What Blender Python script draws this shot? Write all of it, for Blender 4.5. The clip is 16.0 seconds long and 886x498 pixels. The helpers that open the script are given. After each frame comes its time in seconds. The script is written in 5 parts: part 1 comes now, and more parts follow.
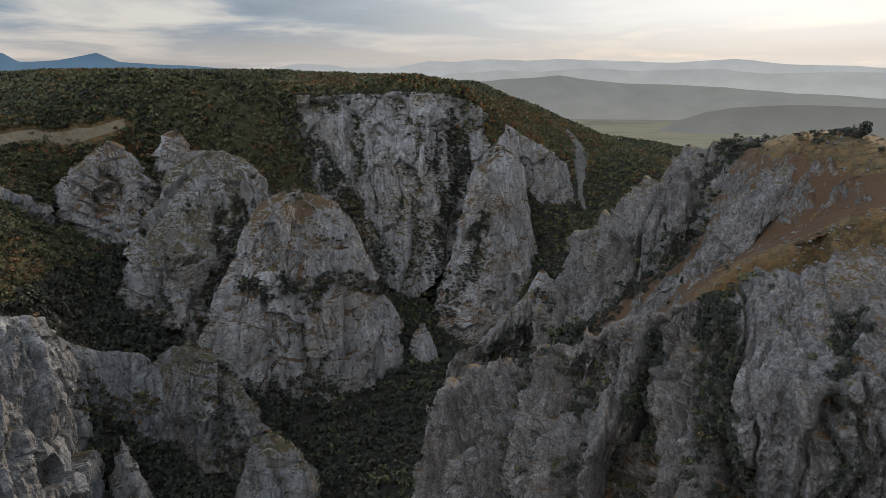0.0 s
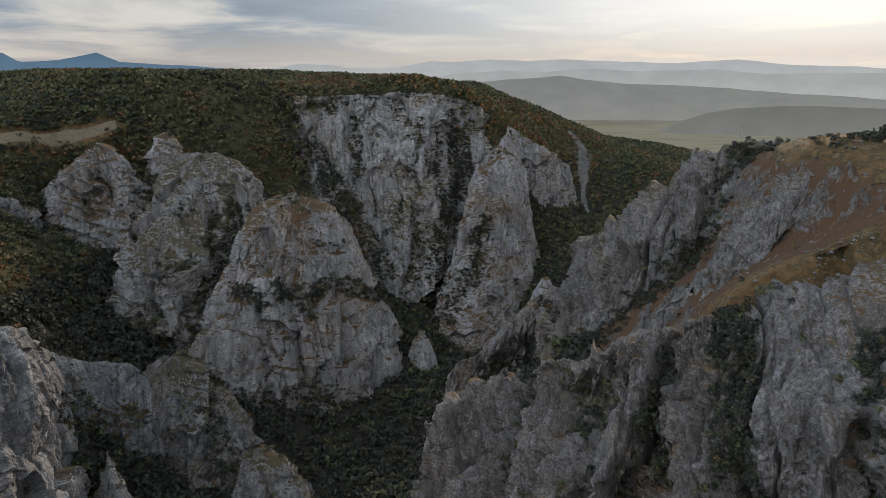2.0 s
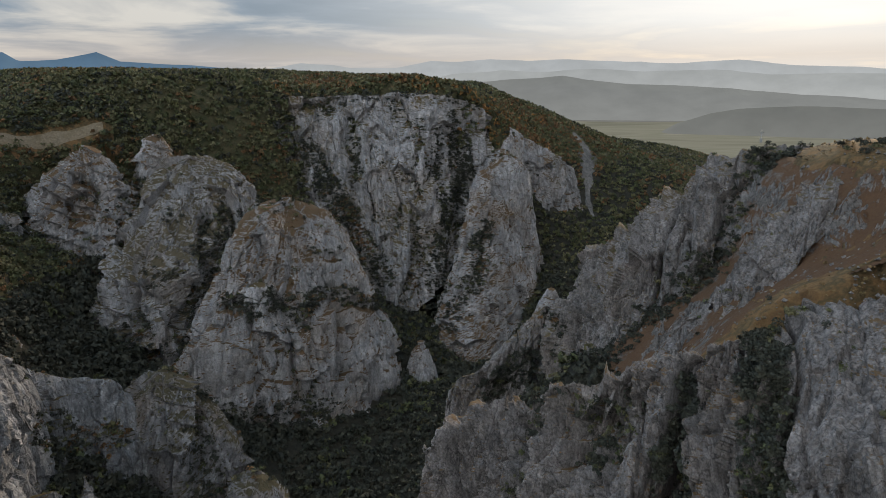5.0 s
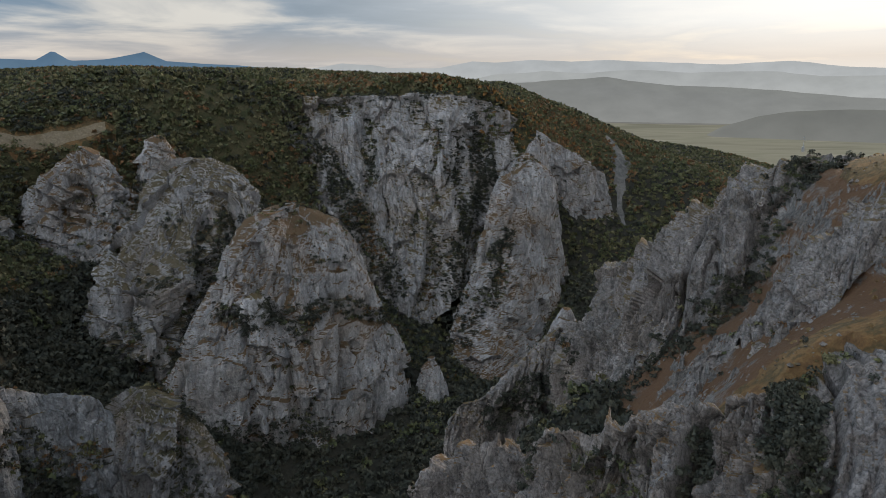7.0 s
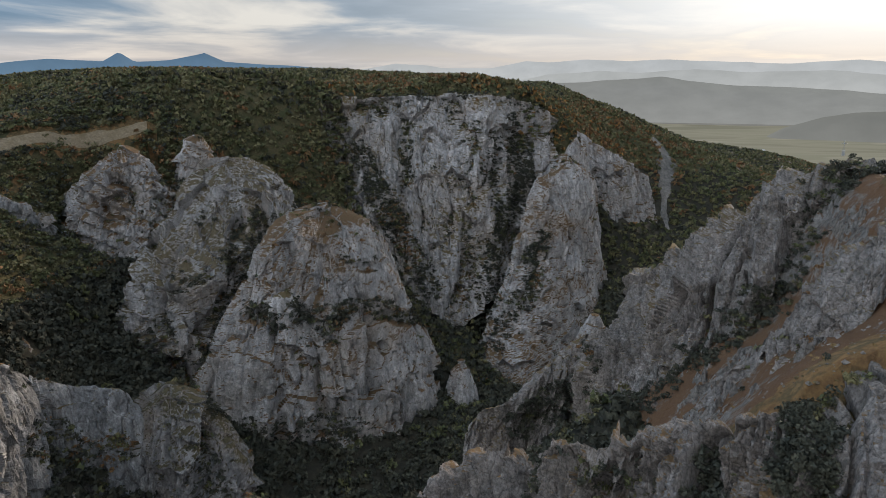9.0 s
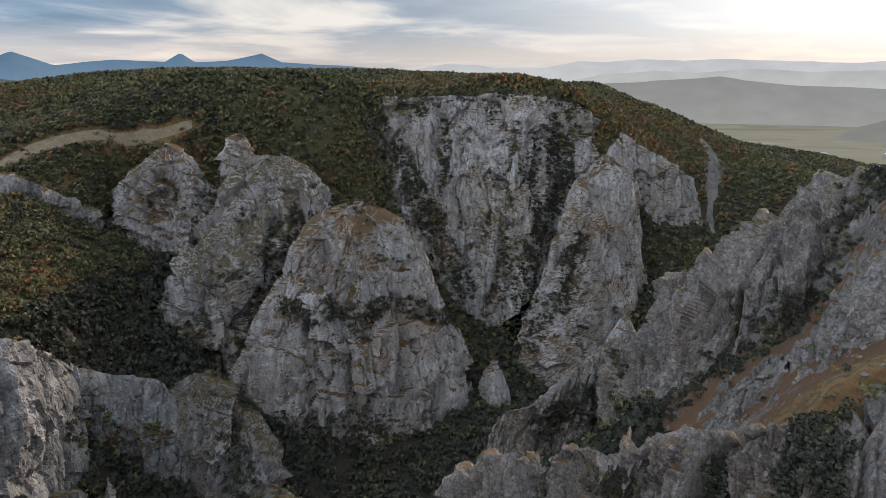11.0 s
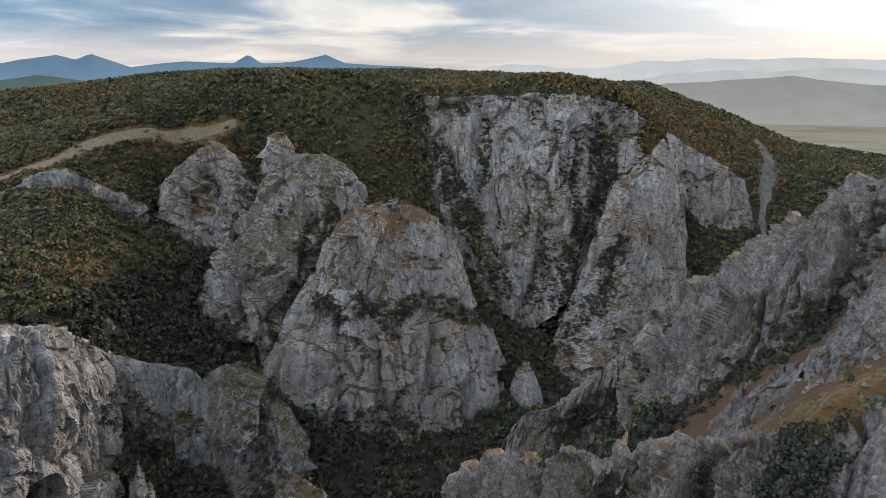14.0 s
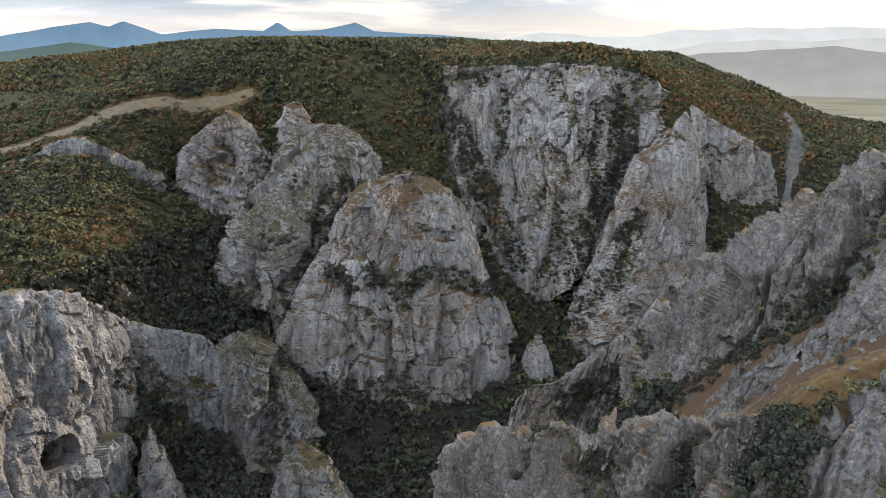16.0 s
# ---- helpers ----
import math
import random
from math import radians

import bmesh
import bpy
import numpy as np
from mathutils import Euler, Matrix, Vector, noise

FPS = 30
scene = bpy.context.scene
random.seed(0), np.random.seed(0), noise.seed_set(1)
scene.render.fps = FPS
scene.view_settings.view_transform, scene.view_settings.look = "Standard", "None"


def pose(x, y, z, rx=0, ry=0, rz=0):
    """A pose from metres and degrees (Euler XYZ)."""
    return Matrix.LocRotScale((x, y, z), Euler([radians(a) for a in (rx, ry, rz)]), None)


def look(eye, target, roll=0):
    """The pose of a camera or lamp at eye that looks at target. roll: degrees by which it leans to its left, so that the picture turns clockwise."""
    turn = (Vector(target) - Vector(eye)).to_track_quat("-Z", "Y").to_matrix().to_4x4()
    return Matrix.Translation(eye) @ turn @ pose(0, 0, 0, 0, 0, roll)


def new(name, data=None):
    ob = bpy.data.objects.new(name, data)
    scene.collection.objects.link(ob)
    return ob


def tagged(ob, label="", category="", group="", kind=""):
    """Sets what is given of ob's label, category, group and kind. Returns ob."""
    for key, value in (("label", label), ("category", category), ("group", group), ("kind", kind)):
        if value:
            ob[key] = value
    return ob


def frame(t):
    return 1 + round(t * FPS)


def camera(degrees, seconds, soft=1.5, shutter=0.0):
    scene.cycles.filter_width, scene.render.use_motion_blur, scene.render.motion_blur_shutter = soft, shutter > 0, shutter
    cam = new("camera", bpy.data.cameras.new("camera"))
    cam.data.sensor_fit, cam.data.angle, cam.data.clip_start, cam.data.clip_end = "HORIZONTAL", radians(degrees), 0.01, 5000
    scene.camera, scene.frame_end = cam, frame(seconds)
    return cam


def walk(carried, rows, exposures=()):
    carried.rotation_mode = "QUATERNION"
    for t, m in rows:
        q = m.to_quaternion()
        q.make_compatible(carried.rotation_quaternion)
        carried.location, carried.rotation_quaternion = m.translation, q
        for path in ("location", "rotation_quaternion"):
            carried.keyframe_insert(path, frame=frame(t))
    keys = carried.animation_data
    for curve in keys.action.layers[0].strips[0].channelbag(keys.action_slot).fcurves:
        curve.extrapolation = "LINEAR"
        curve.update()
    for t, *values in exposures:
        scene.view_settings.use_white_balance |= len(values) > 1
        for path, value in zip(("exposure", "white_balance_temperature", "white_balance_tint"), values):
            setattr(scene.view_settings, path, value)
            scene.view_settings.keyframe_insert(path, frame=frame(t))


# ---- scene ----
cam = camera(64.85, 16.0, soft=0.65)
PATH = [
    (0, -23.20, -62.07, 0.34, 76.43, -0.35, -3.56),
    (0.5, -22.86, -58.94, 0.39, 76.44, -0.33, -3.54),
    (1, -22.52, -55.82, 0.44, 76.44, -0.32, -3.52),
    (1.5, -22.20, -52.71, 0.48, 76.45, -0.30, -3.51),
    (2, -21.88, -49.60, 0.51, 76.45, -0.29, -3.49),
    (2.5, -21.62, -46.51, 0.55, 76.45, -0.28, -3.48),
    (3, -21.37, -43.43, 0.59, 76.45, -0.27, -3.47),
    (3.5, -21.12, -40.35, 0.62, 76.45, -0.26, -3.45),
    (4, -20.89, -37.27, 0.64, 76.45, -0.25, -3.44),
    (4.5, -20.61, -34.19, 0.65, 76.44, -0.24, -3.42),
    (5, -20.35, -31.11, 0.65, 76.44, -0.23, -3.40),
    (5.5, -20.09, -28.04, 0.64, 76.43, -0.22, -3.38),
    (6, -19.84, -24.97, 0.63, 76.43, -0.21, -3.36),
    (6.3, -19.70, -23.14, 0.62, 76.42, -0.21, -3.34),
    (6.4, -18.41, -21.69, 0.58, 76.42, -0.21, -3.34),
    (6.5, -15.84, -18.81, 0.50, 76.42, -0.20, -3.33),
    (6.6, -13.27, -15.92, 0.43, 76.43, -0.16, -2.67),
    (6.7, -10.70, -13.03, 0.35, 76.45, -0.12, -2.00),
    (6.8, -8.12, -10.15, 0.27, 76.47, -0.08, -1.33),
    (6.9, -5.55, -7.26, 0.20, 76.48, -0.04, -0.67),
    (7, -2.98, -4.37, 0.12, 76.50, 0.00, 0.00),
    (7.1, -0.41, -1.49, 0.04, 76.50, -0.00, 0.19),
    (7.2, 0.88, -0.05, 0.01, 76.50, -0.00, 0.39),
    (7.5, 2.17, -0.10, 0.03, 76.51, -0.00, 0.99),
    (8, 4.35, -0.13, 0.10, 76.52, 0.01, 2.03),
    (8.5, 6.46, -0.14, 0.18, 76.51, -0.03, 3.19),
    (9, 8.63, -0.09, 0.26, 76.50, -0.05, 4.36),
    (9.5, 10.94, 0.02, 0.33, 76.50, -0.05, 5.47),
    (10, 13.32, 0.17, 0.38, 76.50, -0.04, 6.56),
    (10.5, 15.76, 0.36, 0.40, 76.50, -0.04, 7.62),
    (11, 18.26, 0.60, 0.38, 76.50, -0.04, 8.64),
    (11.5, 20.82, 0.88, 0.33, 76.50, -0.05, 9.61),
    (12, 23.27, 1.20, 0.26, 76.51, -0.06, 10.52),
    (12.5, 25.74, 1.57, 0.17, 76.51, -0.07, 11.38),
    (13, 28.38, 1.94, 0.01, 76.52, -0.11, 12.21),
    (13.5, 31.00, 2.36, -0.14, 76.53, -0.15, 12.99),
    (14, 33.55, 2.84, -0.26, 76.54, -0.17, 13.72),
    (14.5, 35.88, 3.51, -0.19, 75.93, -0.14, 14.35),
    (15, 38.08, 4.24, -0.03, 75.33, -0.08, 14.95),
    (15.5, 40.20, 4.92, 0.10, 74.73, -0.03, 15.55),
    (16, 42.09, 5.69, 0.39, 74.13, 0.07, 16.14),
]
walk(cam, [(t, pose(x, y, z, rx, 0, rz) @ pose(0, 0, 0, 0, 0, roll)) for t, x, y, z, rx, roll, rz in PATH],
     exposures=[(0, 0.0, 6380, 10), (6.5, 0.04, 6380, 9.5), (9, 0.2, 6380, 10), (12.5, 0.46, 6450, 12.5), (14.3, 0.52, 6380, 10), (16, 0.90, 6450, 10)])

# ---- world and light ----
SUN_AZ, SUN_EL = 30.0, 20.0  # degrees to the right of +y, and above the horizon
world = bpy.data.worlds.new("world")
scene.world = world
world.use_nodes = True


def nodes_of(tree):
    """Short helpers to add nodes and links to a node tree."""
    tree.nodes.clear()

    def add(kind, **values):
        n = tree.nodes.new(kind)
        for key, value in values.items():
            if key in n.inputs:
                n.inputs[key].default_value = value
        return n

    def link(a, b):
        tree.links.new(a, b)

    return add, link


def ramp_node(add, link, fac, stops):
    n = add("ShaderNodeValToRGB")
    while len(n.color_ramp.elements) < len(stops):
        n.color_ramp.elements.new(0.5)
    for e, (at, c) in zip(n.color_ramp.elements, stops):
        e.position = at
        e.color = (*c, 1) if len(c) == 3 else c
    link(fac, n.inputs["Fac"])
    return n.outputs["Color"]


def math_node(add, link, op, a, b=None, clamp=False):
    n = add("ShaderNodeMath")
    n.operation, n.use_clamp = op, clamp
    for k, v in enumerate((a, b)):
        if v is None:
            continue
        if isinstance(v, (int, float)):
            n.inputs[k].default_value = v
        else:
            link(v, n.inputs[k])
    return n.outputs[0]


def mix_node(add, link, fac, a, b, blend="MIX"):
    n = add("ShaderNodeMix")
    n.data_type, n.blend_type = "RGBA", blend
    for socket, v in ((n.inputs[0], fac), (n.inputs[6], a), (n.inputs[7], b)):
        if isinstance(v, (int, float)):
            socket.default_value = v
        elif isinstance(v, tuple):
            socket.default_value = (*v, 1)
        else:
            link(v, socket)
    return n.outputs[2]


def build_sky():
    add, link = nodes_of(world.node_tree)
    out, bg = add("ShaderNodeOutputWorld"), add("ShaderNodeBackground")
    link(bg.outputs[0], out.inputs[0])
    sky = add("ShaderNodeTexSky")
    sky.sky_type, sky.sun_disc = "NISHITA", False
    sky.sun_elevation, sky.sun_rotation = radians(SUN_EL), radians(SUN_AZ)
    sky.altitude, sky.dust_density = 700, 2.0
    clear = add("ShaderNodeVectorMath")
    clear.operation = "SCALE"
    link(sky.outputs[0], clear.inputs[0])
    clear.inputs["Scale"].default_value = 0.10
    way = add("ShaderNodeTexCoord").outputs["Generated"]
    parts = add("ShaderNodeSeparateXYZ")
    link(way, parts.inputs[0])
    x, y, z = parts.outputs
    # cloud sheet: the way is laid onto a level sheet overhead
    over = math_node(add, link, "ADD", math_node(add, link, "MAXIMUM", z, 0.0), 0.09)
    sheet = add("ShaderNodeCombineXYZ")
    link(math_node(add, link, "DIVIDE", x, over), sheet.inputs[0])
    link(math_node(add, link, "DIVIDE", y, over), sheet.inputs[1])
    sheet.inputs[2].default_value = CLOUD_SEED
    n1 = add("ShaderNodeTexNoise", Scale=0.62, Detail=8.0, Roughness=0.55, Distortion=0.4)
    link(sheet.outputs[0], n1.inputs["Vector"])
    n2 = add("ShaderNodeTexNoise", Scale=0.22, Detail=3.0, Roughness=0.5)
    link(sheet.outputs[0], n2.inputs["Vector"])
    sun_way = Vector((math.sin(radians(SUN_AZ)) * math.cos(radians(SUN_EL)), math.cos(radians(SUN_AZ)) * math.cos(radians(SUN_EL)), math.sin(radians(SUN_EL))))
    dot = add("ShaderNodeVectorMath")
    dot.operation = "DOT_PRODUCT"
    link(way, dot.inputs[0])
    dot.inputs[1].default_value = sun_way
    near = math_node(add, link, "MULTIPLY_ADD", dot.outputs["Value"], 0.5)
    near.node.inputs[2].default_value = 0.5
    glow = math_node(add, link, "POWER", near, 40.0)
    halo = math_node(add, link, "POWER", near, 12.0)
    # grey-blue undersides to pale tops
    body = math_node(add, link, "ADD", math_node(add, link, "MULTIPLY", n1.outputs[0], 0.6), math_node(add, link, "MULTIPLY", n2.outputs[0], 0.4))
    cloud = ramp_node(add, link, body, [(0.45, (0.125, 0.205, 0.30)), (0.50, (0.21, 0.29, 0.38)), (0.54, (0.40, 0.44, 0.48)), (0.575, (0.62, 0.61, 0.585)), (0.62, (0.80, 0.76, 0.69))])
    bright = mix_node(add, link, math_node(add, link, "MULTIPLY", halo, 1.0, True), cloud, (1.0, 0.985, 0.95))
    lit = mix_node(add, link, math_node(add, link, "MULTIPLY", glow, 1.0, True), bright, (1.4, 1.35, 1.27))
    # warm band just over the horizon
    band = math_node(add, link, "SUBTRACT", 1.0, math_node(add, link, "MULTIPLY", math_node(add, link, "ABSOLUTE", math_node(add, link, "SUBTRACT", z, 0.03)), 22.0), True)
    warm = mix_node(add, link, math_node(add, link, "MULTIPLY", band, 0.6), lit, (0.80, 0.69, 0.60))
    cover = ramp_node(add, link, body, [(0.30, (0.80, 0.80, 0.80)), (0.5, (0.97, 0.97, 0.97))])
    total = mix_node(add, link, cover, clear.outputs[0], warm)
    # an overcast sky is brightest overhead
    lift = math_node(add, link, "MULTIPLY_ADD", math_node(add, link, "MAXIMUM", z, 0.0), 0.72)
    lift.node.inputs[2].default_value = 0.92
    whole = add("ShaderNodeVectorMath")
    whole.operation = "SCALE"
    west = add("ShaderNodeVectorMath")
    west.operation = "DOT_PRODUCT"
    link(way, west.inputs[0])
    west.inputs[1].default_value = Vector((-0.80, -0.35, 0.48)).normalized()
    clearer = math_node(add, link, "MULTIPLY_ADD", math_node(add, link, "POWER", math_node(add, link, "MAXIMUM", west.outputs["Value"], 0.0), 1.5), 1.7)
    clearer.node.inputs[2].default_value = 0.86
    link(total, whole.inputs[0])
    link(math_node(add, link, "MULTIPLY", lift, clearer), whole.inputs["Scale"])
    link(whole.outputs[0], bg.inputs["Color"])
    bg.inputs["Strength"].default_value = SKY_STRENGTH


CLOUD_SEED, SKY_STRENGTH = 8.3, 1.0
build_sky()
sun = new("sun", bpy.data.lights.new("sun", "SUN"))
sun.data.energy, sun.data.angle, sun.data.color = 2.8, radians(10), (1.0, 0.82, 0.60)
sun.matrix_world = look((0, 0, 300), (-math.sin(radians(SUN_AZ)) * 100, -math.cos(radians(SUN_AZ)) * 100, 300 - 100 * math.tan(radians(SUN_EL))))
tagged(sun, "low hazy evening sun behind thin cloud", "sun")

# ---- materials ----


def material(name):
    m = bpy.data.materials.new(name)
    m.use_nodes = True
    add, link = nodes_of(m.node_tree)
    out, sh = add("ShaderNodeOutputMaterial"), add("ShaderNodeBsdfPrincipled", Roughness=0.9)
    sh.inputs["Specular IOR Level"].default_value = 0.25
    link(sh.outputs[0], out.inputs[0])
    return m, add, link, sh


def place_vector(add, link, stretch=(1, 1, 1)):
    geo = add("ShaderNodeNewGeometry")
    mul = add("ShaderNodeVectorMath")
    mul.operation = "MULTIPLY"
    link(geo.outputs["Position"], mul.inputs[0])
    mul.inputs[1].default_value = stretch
    return geo, mul.outputs[0]


def noise_at(add, link, vec, scale, detail=5.0, rough=0.6, distort=0.0):
    n = add("ShaderNodeTexNoise", Scale=scale, Detail=detail, Roughness=rough, Distortion=distort)
    link(vec, n.inputs["Vector"])
    return n.outputs[0]


def noise_node_colour(add, link, vec, scale):
    n = add("ShaderNodeTexNoise", Scale=scale, Detail=3.0)
    link(vec, n.inputs["Vector"])
    return n.outputs["Color"]


def rock_material(name, pale, dark, grass=0.72, soil=(0.15, 0.095, 0.05), turf=(0.115, 0.095, 0.04), stain=0.5, cap=1.0, wash=0.6, speck=1.0):
    """Weathered limestone: grey faces with upright streaks and bleached patches, water stains, cracks, rust, dry turf where it lies flat."""
    m, add, link, sh = material(name)
    geo, pos = place_vector(add, link)
    _, tall = place_vector(add, link, (1, 1, 0.24))
    _, drip = place_vector(add, link, (1, 1, 0.09))
    big = noise_at(add, link, pos, 0.035, 4)
    streak = noise_at(add, link, tall, 0.42, 7, 0.66, 0.5)
    bleach = noise_at(add, link, tall, 0.11, 6, 0.62, 0.8)
    water = noise_at(add, link, drip, 0.30, 5, 0.6, 0.4)
    grain = noise_at(add, link, pos, 1.25, 7, 0.75)
    lichen = noise_at(add, link, pos, 0.55, 6, 0.7)
    mottled = noise_at(add, link, pos, 0.16, 7, 0.66)
    base = ramp_node(add, link, streak, [(0.36, tuple(c * 0.86 for c in dark)), (0.50, tuple(0.45 * a + 0.55 * b for a, b in zip(pale, dark))), (0.64, pale)])
    base = mix_node(add, link, math_node(add, link, "MULTIPLY", ramp_node(add, link, bleach, [(0.53, (0, 0, 0)), (0.60, (1, 1, 1))]), wash), base, tuple(min(0.72, c * 1.28) for c in pale))
    base = mix_node(add, link, ramp_node(add, link, water, [(0.32, (0.35, 0.35, 0.35)), (0.44, (0, 0, 0))]), base, tuple(c * 0.6 for c in dark))
    base = mix_node(add, link, ramp_node(add, link, mottled, [(0.34, (0.3, 0.3, 0.3)), (0.46, (0, 0, 0))]), base, tuple(c * 0.75 for c in dark))
    base = mix_node(add, link, math_node(add, link, "MULTIPLY", ramp_node(add, link, big, [(0.50, (0, 0, 0)), (0.66, (1, 1, 1))]), stain * 0.8), base, (0.33, 0.245, 0.18))
    base = mix_node(add, link, 1.0, base, ramp_node(add, link, noise_at(add, link, pos, 0.06, 6, 0.65, 0.5), [(0.36, (0.86, 0.85, 0.83)), (0.50, (1.0, 1.0, 1.0)), (0.62, (1.13, 1.13, 1.13))]), "MULTIPLY")
    base = mix_node(add, link, 1.0, base, ramp_node(add, link, grain, [(0.33, (1 - 0.32 * speck,) * 3), (0.47, (1.0, 1.0, 1.0)), (0.62, (1 + 0.28 * speck,) * 3)]), "MULTIPLY")
    base = mix_node(add, link, 1.0, base, ramp_node(add, link, lichen, [(0.36, (0.86, 0.86, 0.86)), (0.47, (1.0, 1.0, 1.0)), (0.60, (1.12, 1.12, 1.12))]), "MULTIPLY")
    bent = add("ShaderNodeVectorMath")
    bent.operation = "MULTIPLY_ADD"
    link(noise_node_colour(add, link, pos, 0.35), bent.inputs[0])
    bent.inputs[1].default_value = (1.6, 1.6, 1.6)
    _, block = place_vector(add, link, (1, 1, 0.38))
    link(block, bent.inputs[2])
    cells = add("ShaderNodeTexVoronoi", Scale=0.30)
    cells.feature = "DISTANCE_TO_EDGE"
    link(bent.outputs[0], cells.inputs["Vector"])
    base = mix_node(add, link, min(0.9, 0.35 * speck), base, ramp_node(add, link, cells.outputs["Distance"], [(0.0, (0.30, 0.29, 0.28)), (0.035, (1, 1, 1))]), "MULTIPLY")
    up = add("ShaderNodeSeparateXYZ")
    link(geo.outputs["Normal"], up.inputs[0])
    patch = math_node(add, link, "ADD", math_node(add, link, "MULTIPLY", big, 0.5), math_node(add, link, "MULTIPLY", mottled, 0.5))
    flat = math_node(add, link, "ADD", up.outputs[2], math_node(add, link, "MULTIPLY", math_node(add, link, "SUBTRACT", patch, 0.5), 2.2))
    mask = math_node(add, link, "MULTIPLY", ramp_node(add, link, flat, [(grass - 0.08, (0, 0, 0)), (grass + 0.10, (1, 1, 1))]), cap)
    ground = mix_node(add, link, ramp_node(add, link, grain, [(0.4, (0, 0, 0)), (0.6, (1, 1, 1))]), soil, turf)
    link(mix_node(add, link, mask, base, ground), sh.inputs["Base Color"])
    bump = add("ShaderNodeBump", Strength=0.8, Distance=0.7)
    crack = math_node(add, link, "MINIMUM", cells.outputs["Distance"], 0.10)
    link(math_node(add, link, "ADD", math_node(add, link, "MULTIPLY", streak, 0.5), math_node(add, link, "ADD", grain, math_node(add, link, "ADD", lichen, math_node(add, link, "MULTIPLY", crack, 3.0)))), bump.inputs["Height"])
    link(bump.outputs[0], sh.inputs["Normal"])
    return m


def turf_material(name, colours, scale=0.05):
    m, add, link, sh = material(name)
    geo, pos = place_vector(add, link)
    a, b = noise_at(add, link, pos, scale, 6, 0.6), noise_at(add, link, pos, 0.9, 6, 0.7)
    c = ramp_node(add, link, a, [(0.32 + 0.32 * k / (len(colours) - 1), c) for k, c in enumerate(colours)])
    link(mix_node(add, link, 0.6, c, ramp_node(add, link, b, [(0.35, (0.4, 0.4, 0.4)), (0.65, (1, 1, 1))]), "MULTIPLY"), sh.inputs["Base Color"])
    bump = add("ShaderNodeBump", Strength=1.0, Distance=0.6)
    link(b, bump.inputs["Height"])
    link(bump.outputs[0], sh.inputs["Normal"])
    return m


def leaf_material(name, a, b, c):
    m, add, link, sh = material(name)
    geo, pos = place_vector(add, link)
    island = add("ShaderNodeNewGeometry").outputs["Random Per Island"]
    wide = noise_at(add, link, pos, 0.13, 3)
    col = ramp_node(add, link, wide, [(0.35, a), (0.5, b), (0.66, c)])
    link(mix_node(add, link, 0.7, col, ramp_node(add, link, island, [(0.0, (0.6, 0.6, 0.6)), (1.0, (1.6, 1.56, 1.45))]), "MULTIPLY"), sh.inputs["Base Color"])
    sh.inputs["Roughness"].default_value = 0.75
    return m


def haze_glow_material(name, low, high, z0, z1):
    """Far ranges seen through kilometres of air: a plain backdrop, its haze painted as emission that pales towards the
    foot.
    """
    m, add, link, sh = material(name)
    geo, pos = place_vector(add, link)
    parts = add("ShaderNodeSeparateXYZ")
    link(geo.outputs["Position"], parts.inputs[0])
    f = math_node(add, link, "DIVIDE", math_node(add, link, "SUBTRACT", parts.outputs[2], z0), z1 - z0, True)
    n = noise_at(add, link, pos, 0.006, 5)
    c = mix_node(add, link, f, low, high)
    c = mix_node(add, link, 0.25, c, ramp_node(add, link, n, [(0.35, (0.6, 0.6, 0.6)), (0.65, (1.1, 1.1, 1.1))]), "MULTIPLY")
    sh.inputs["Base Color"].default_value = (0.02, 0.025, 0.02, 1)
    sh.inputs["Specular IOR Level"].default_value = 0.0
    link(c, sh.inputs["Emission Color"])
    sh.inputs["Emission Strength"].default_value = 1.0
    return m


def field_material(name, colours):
    """A plain of pastures and stubble; the lit evening air over kilometres of it is painted as emission."""
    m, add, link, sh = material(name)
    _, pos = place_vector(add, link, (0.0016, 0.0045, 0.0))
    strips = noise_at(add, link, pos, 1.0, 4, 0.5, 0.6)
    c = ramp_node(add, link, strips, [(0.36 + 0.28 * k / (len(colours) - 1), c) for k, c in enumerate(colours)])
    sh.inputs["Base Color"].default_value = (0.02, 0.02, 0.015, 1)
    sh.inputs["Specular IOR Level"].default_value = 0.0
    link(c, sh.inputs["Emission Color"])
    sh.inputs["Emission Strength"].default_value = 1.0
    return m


ROCK_PALE = rock_material("pale_limestone", (0.379, 0.350, 0.336), (0.256, 0.234, 0.224), grass=0.61, soil=(0.15, 0.082, 0.046), turf=(0.12, 0.085, 0.042))
ROCK_WHITE = rock_material("bleached_limestone", (0.281, 0.270, 0.268), (0.148, 0.141, 0.138), grass=0.92, stain=0.1, wash=0.9)
ROCK_TURFY = rock_material("turfy_limestone", (0.379, 0.352, 0.342), (0.251, 0.231, 0.222), grass=0.52, soil=(0.125, 0.09, 0.055), turf=(0.11, 0.088, 0.048))
ROCK_MOSSY = rock_material("mossy_limestone", (0.277, 0.258, 0.253), (0.159, 0.147, 0.142), grass=0.62, soil=(0.085, 0.068, 0.038), turf=(0.078, 0.064, 0.034))
ROCK_GREY = rock_material("grey_limestone", (0.252, 0.219, 0.200), (0.148, 0.129, 0.116), grass=0.84, soil=(0.15, 0.088, 0.05), stain=0.2, wash=0.4, speck=1.7)
ROCK_CREST = rock_material("crest_limestone", (0.248, 0.215, 0.196), (0.140, 0.120, 0.108), grass=0.93, soil=(0.18, 0.10, 0.046), turf=(0.15, 0.10, 0.05), stain=0.2, wash=0.5, speck=1.8)
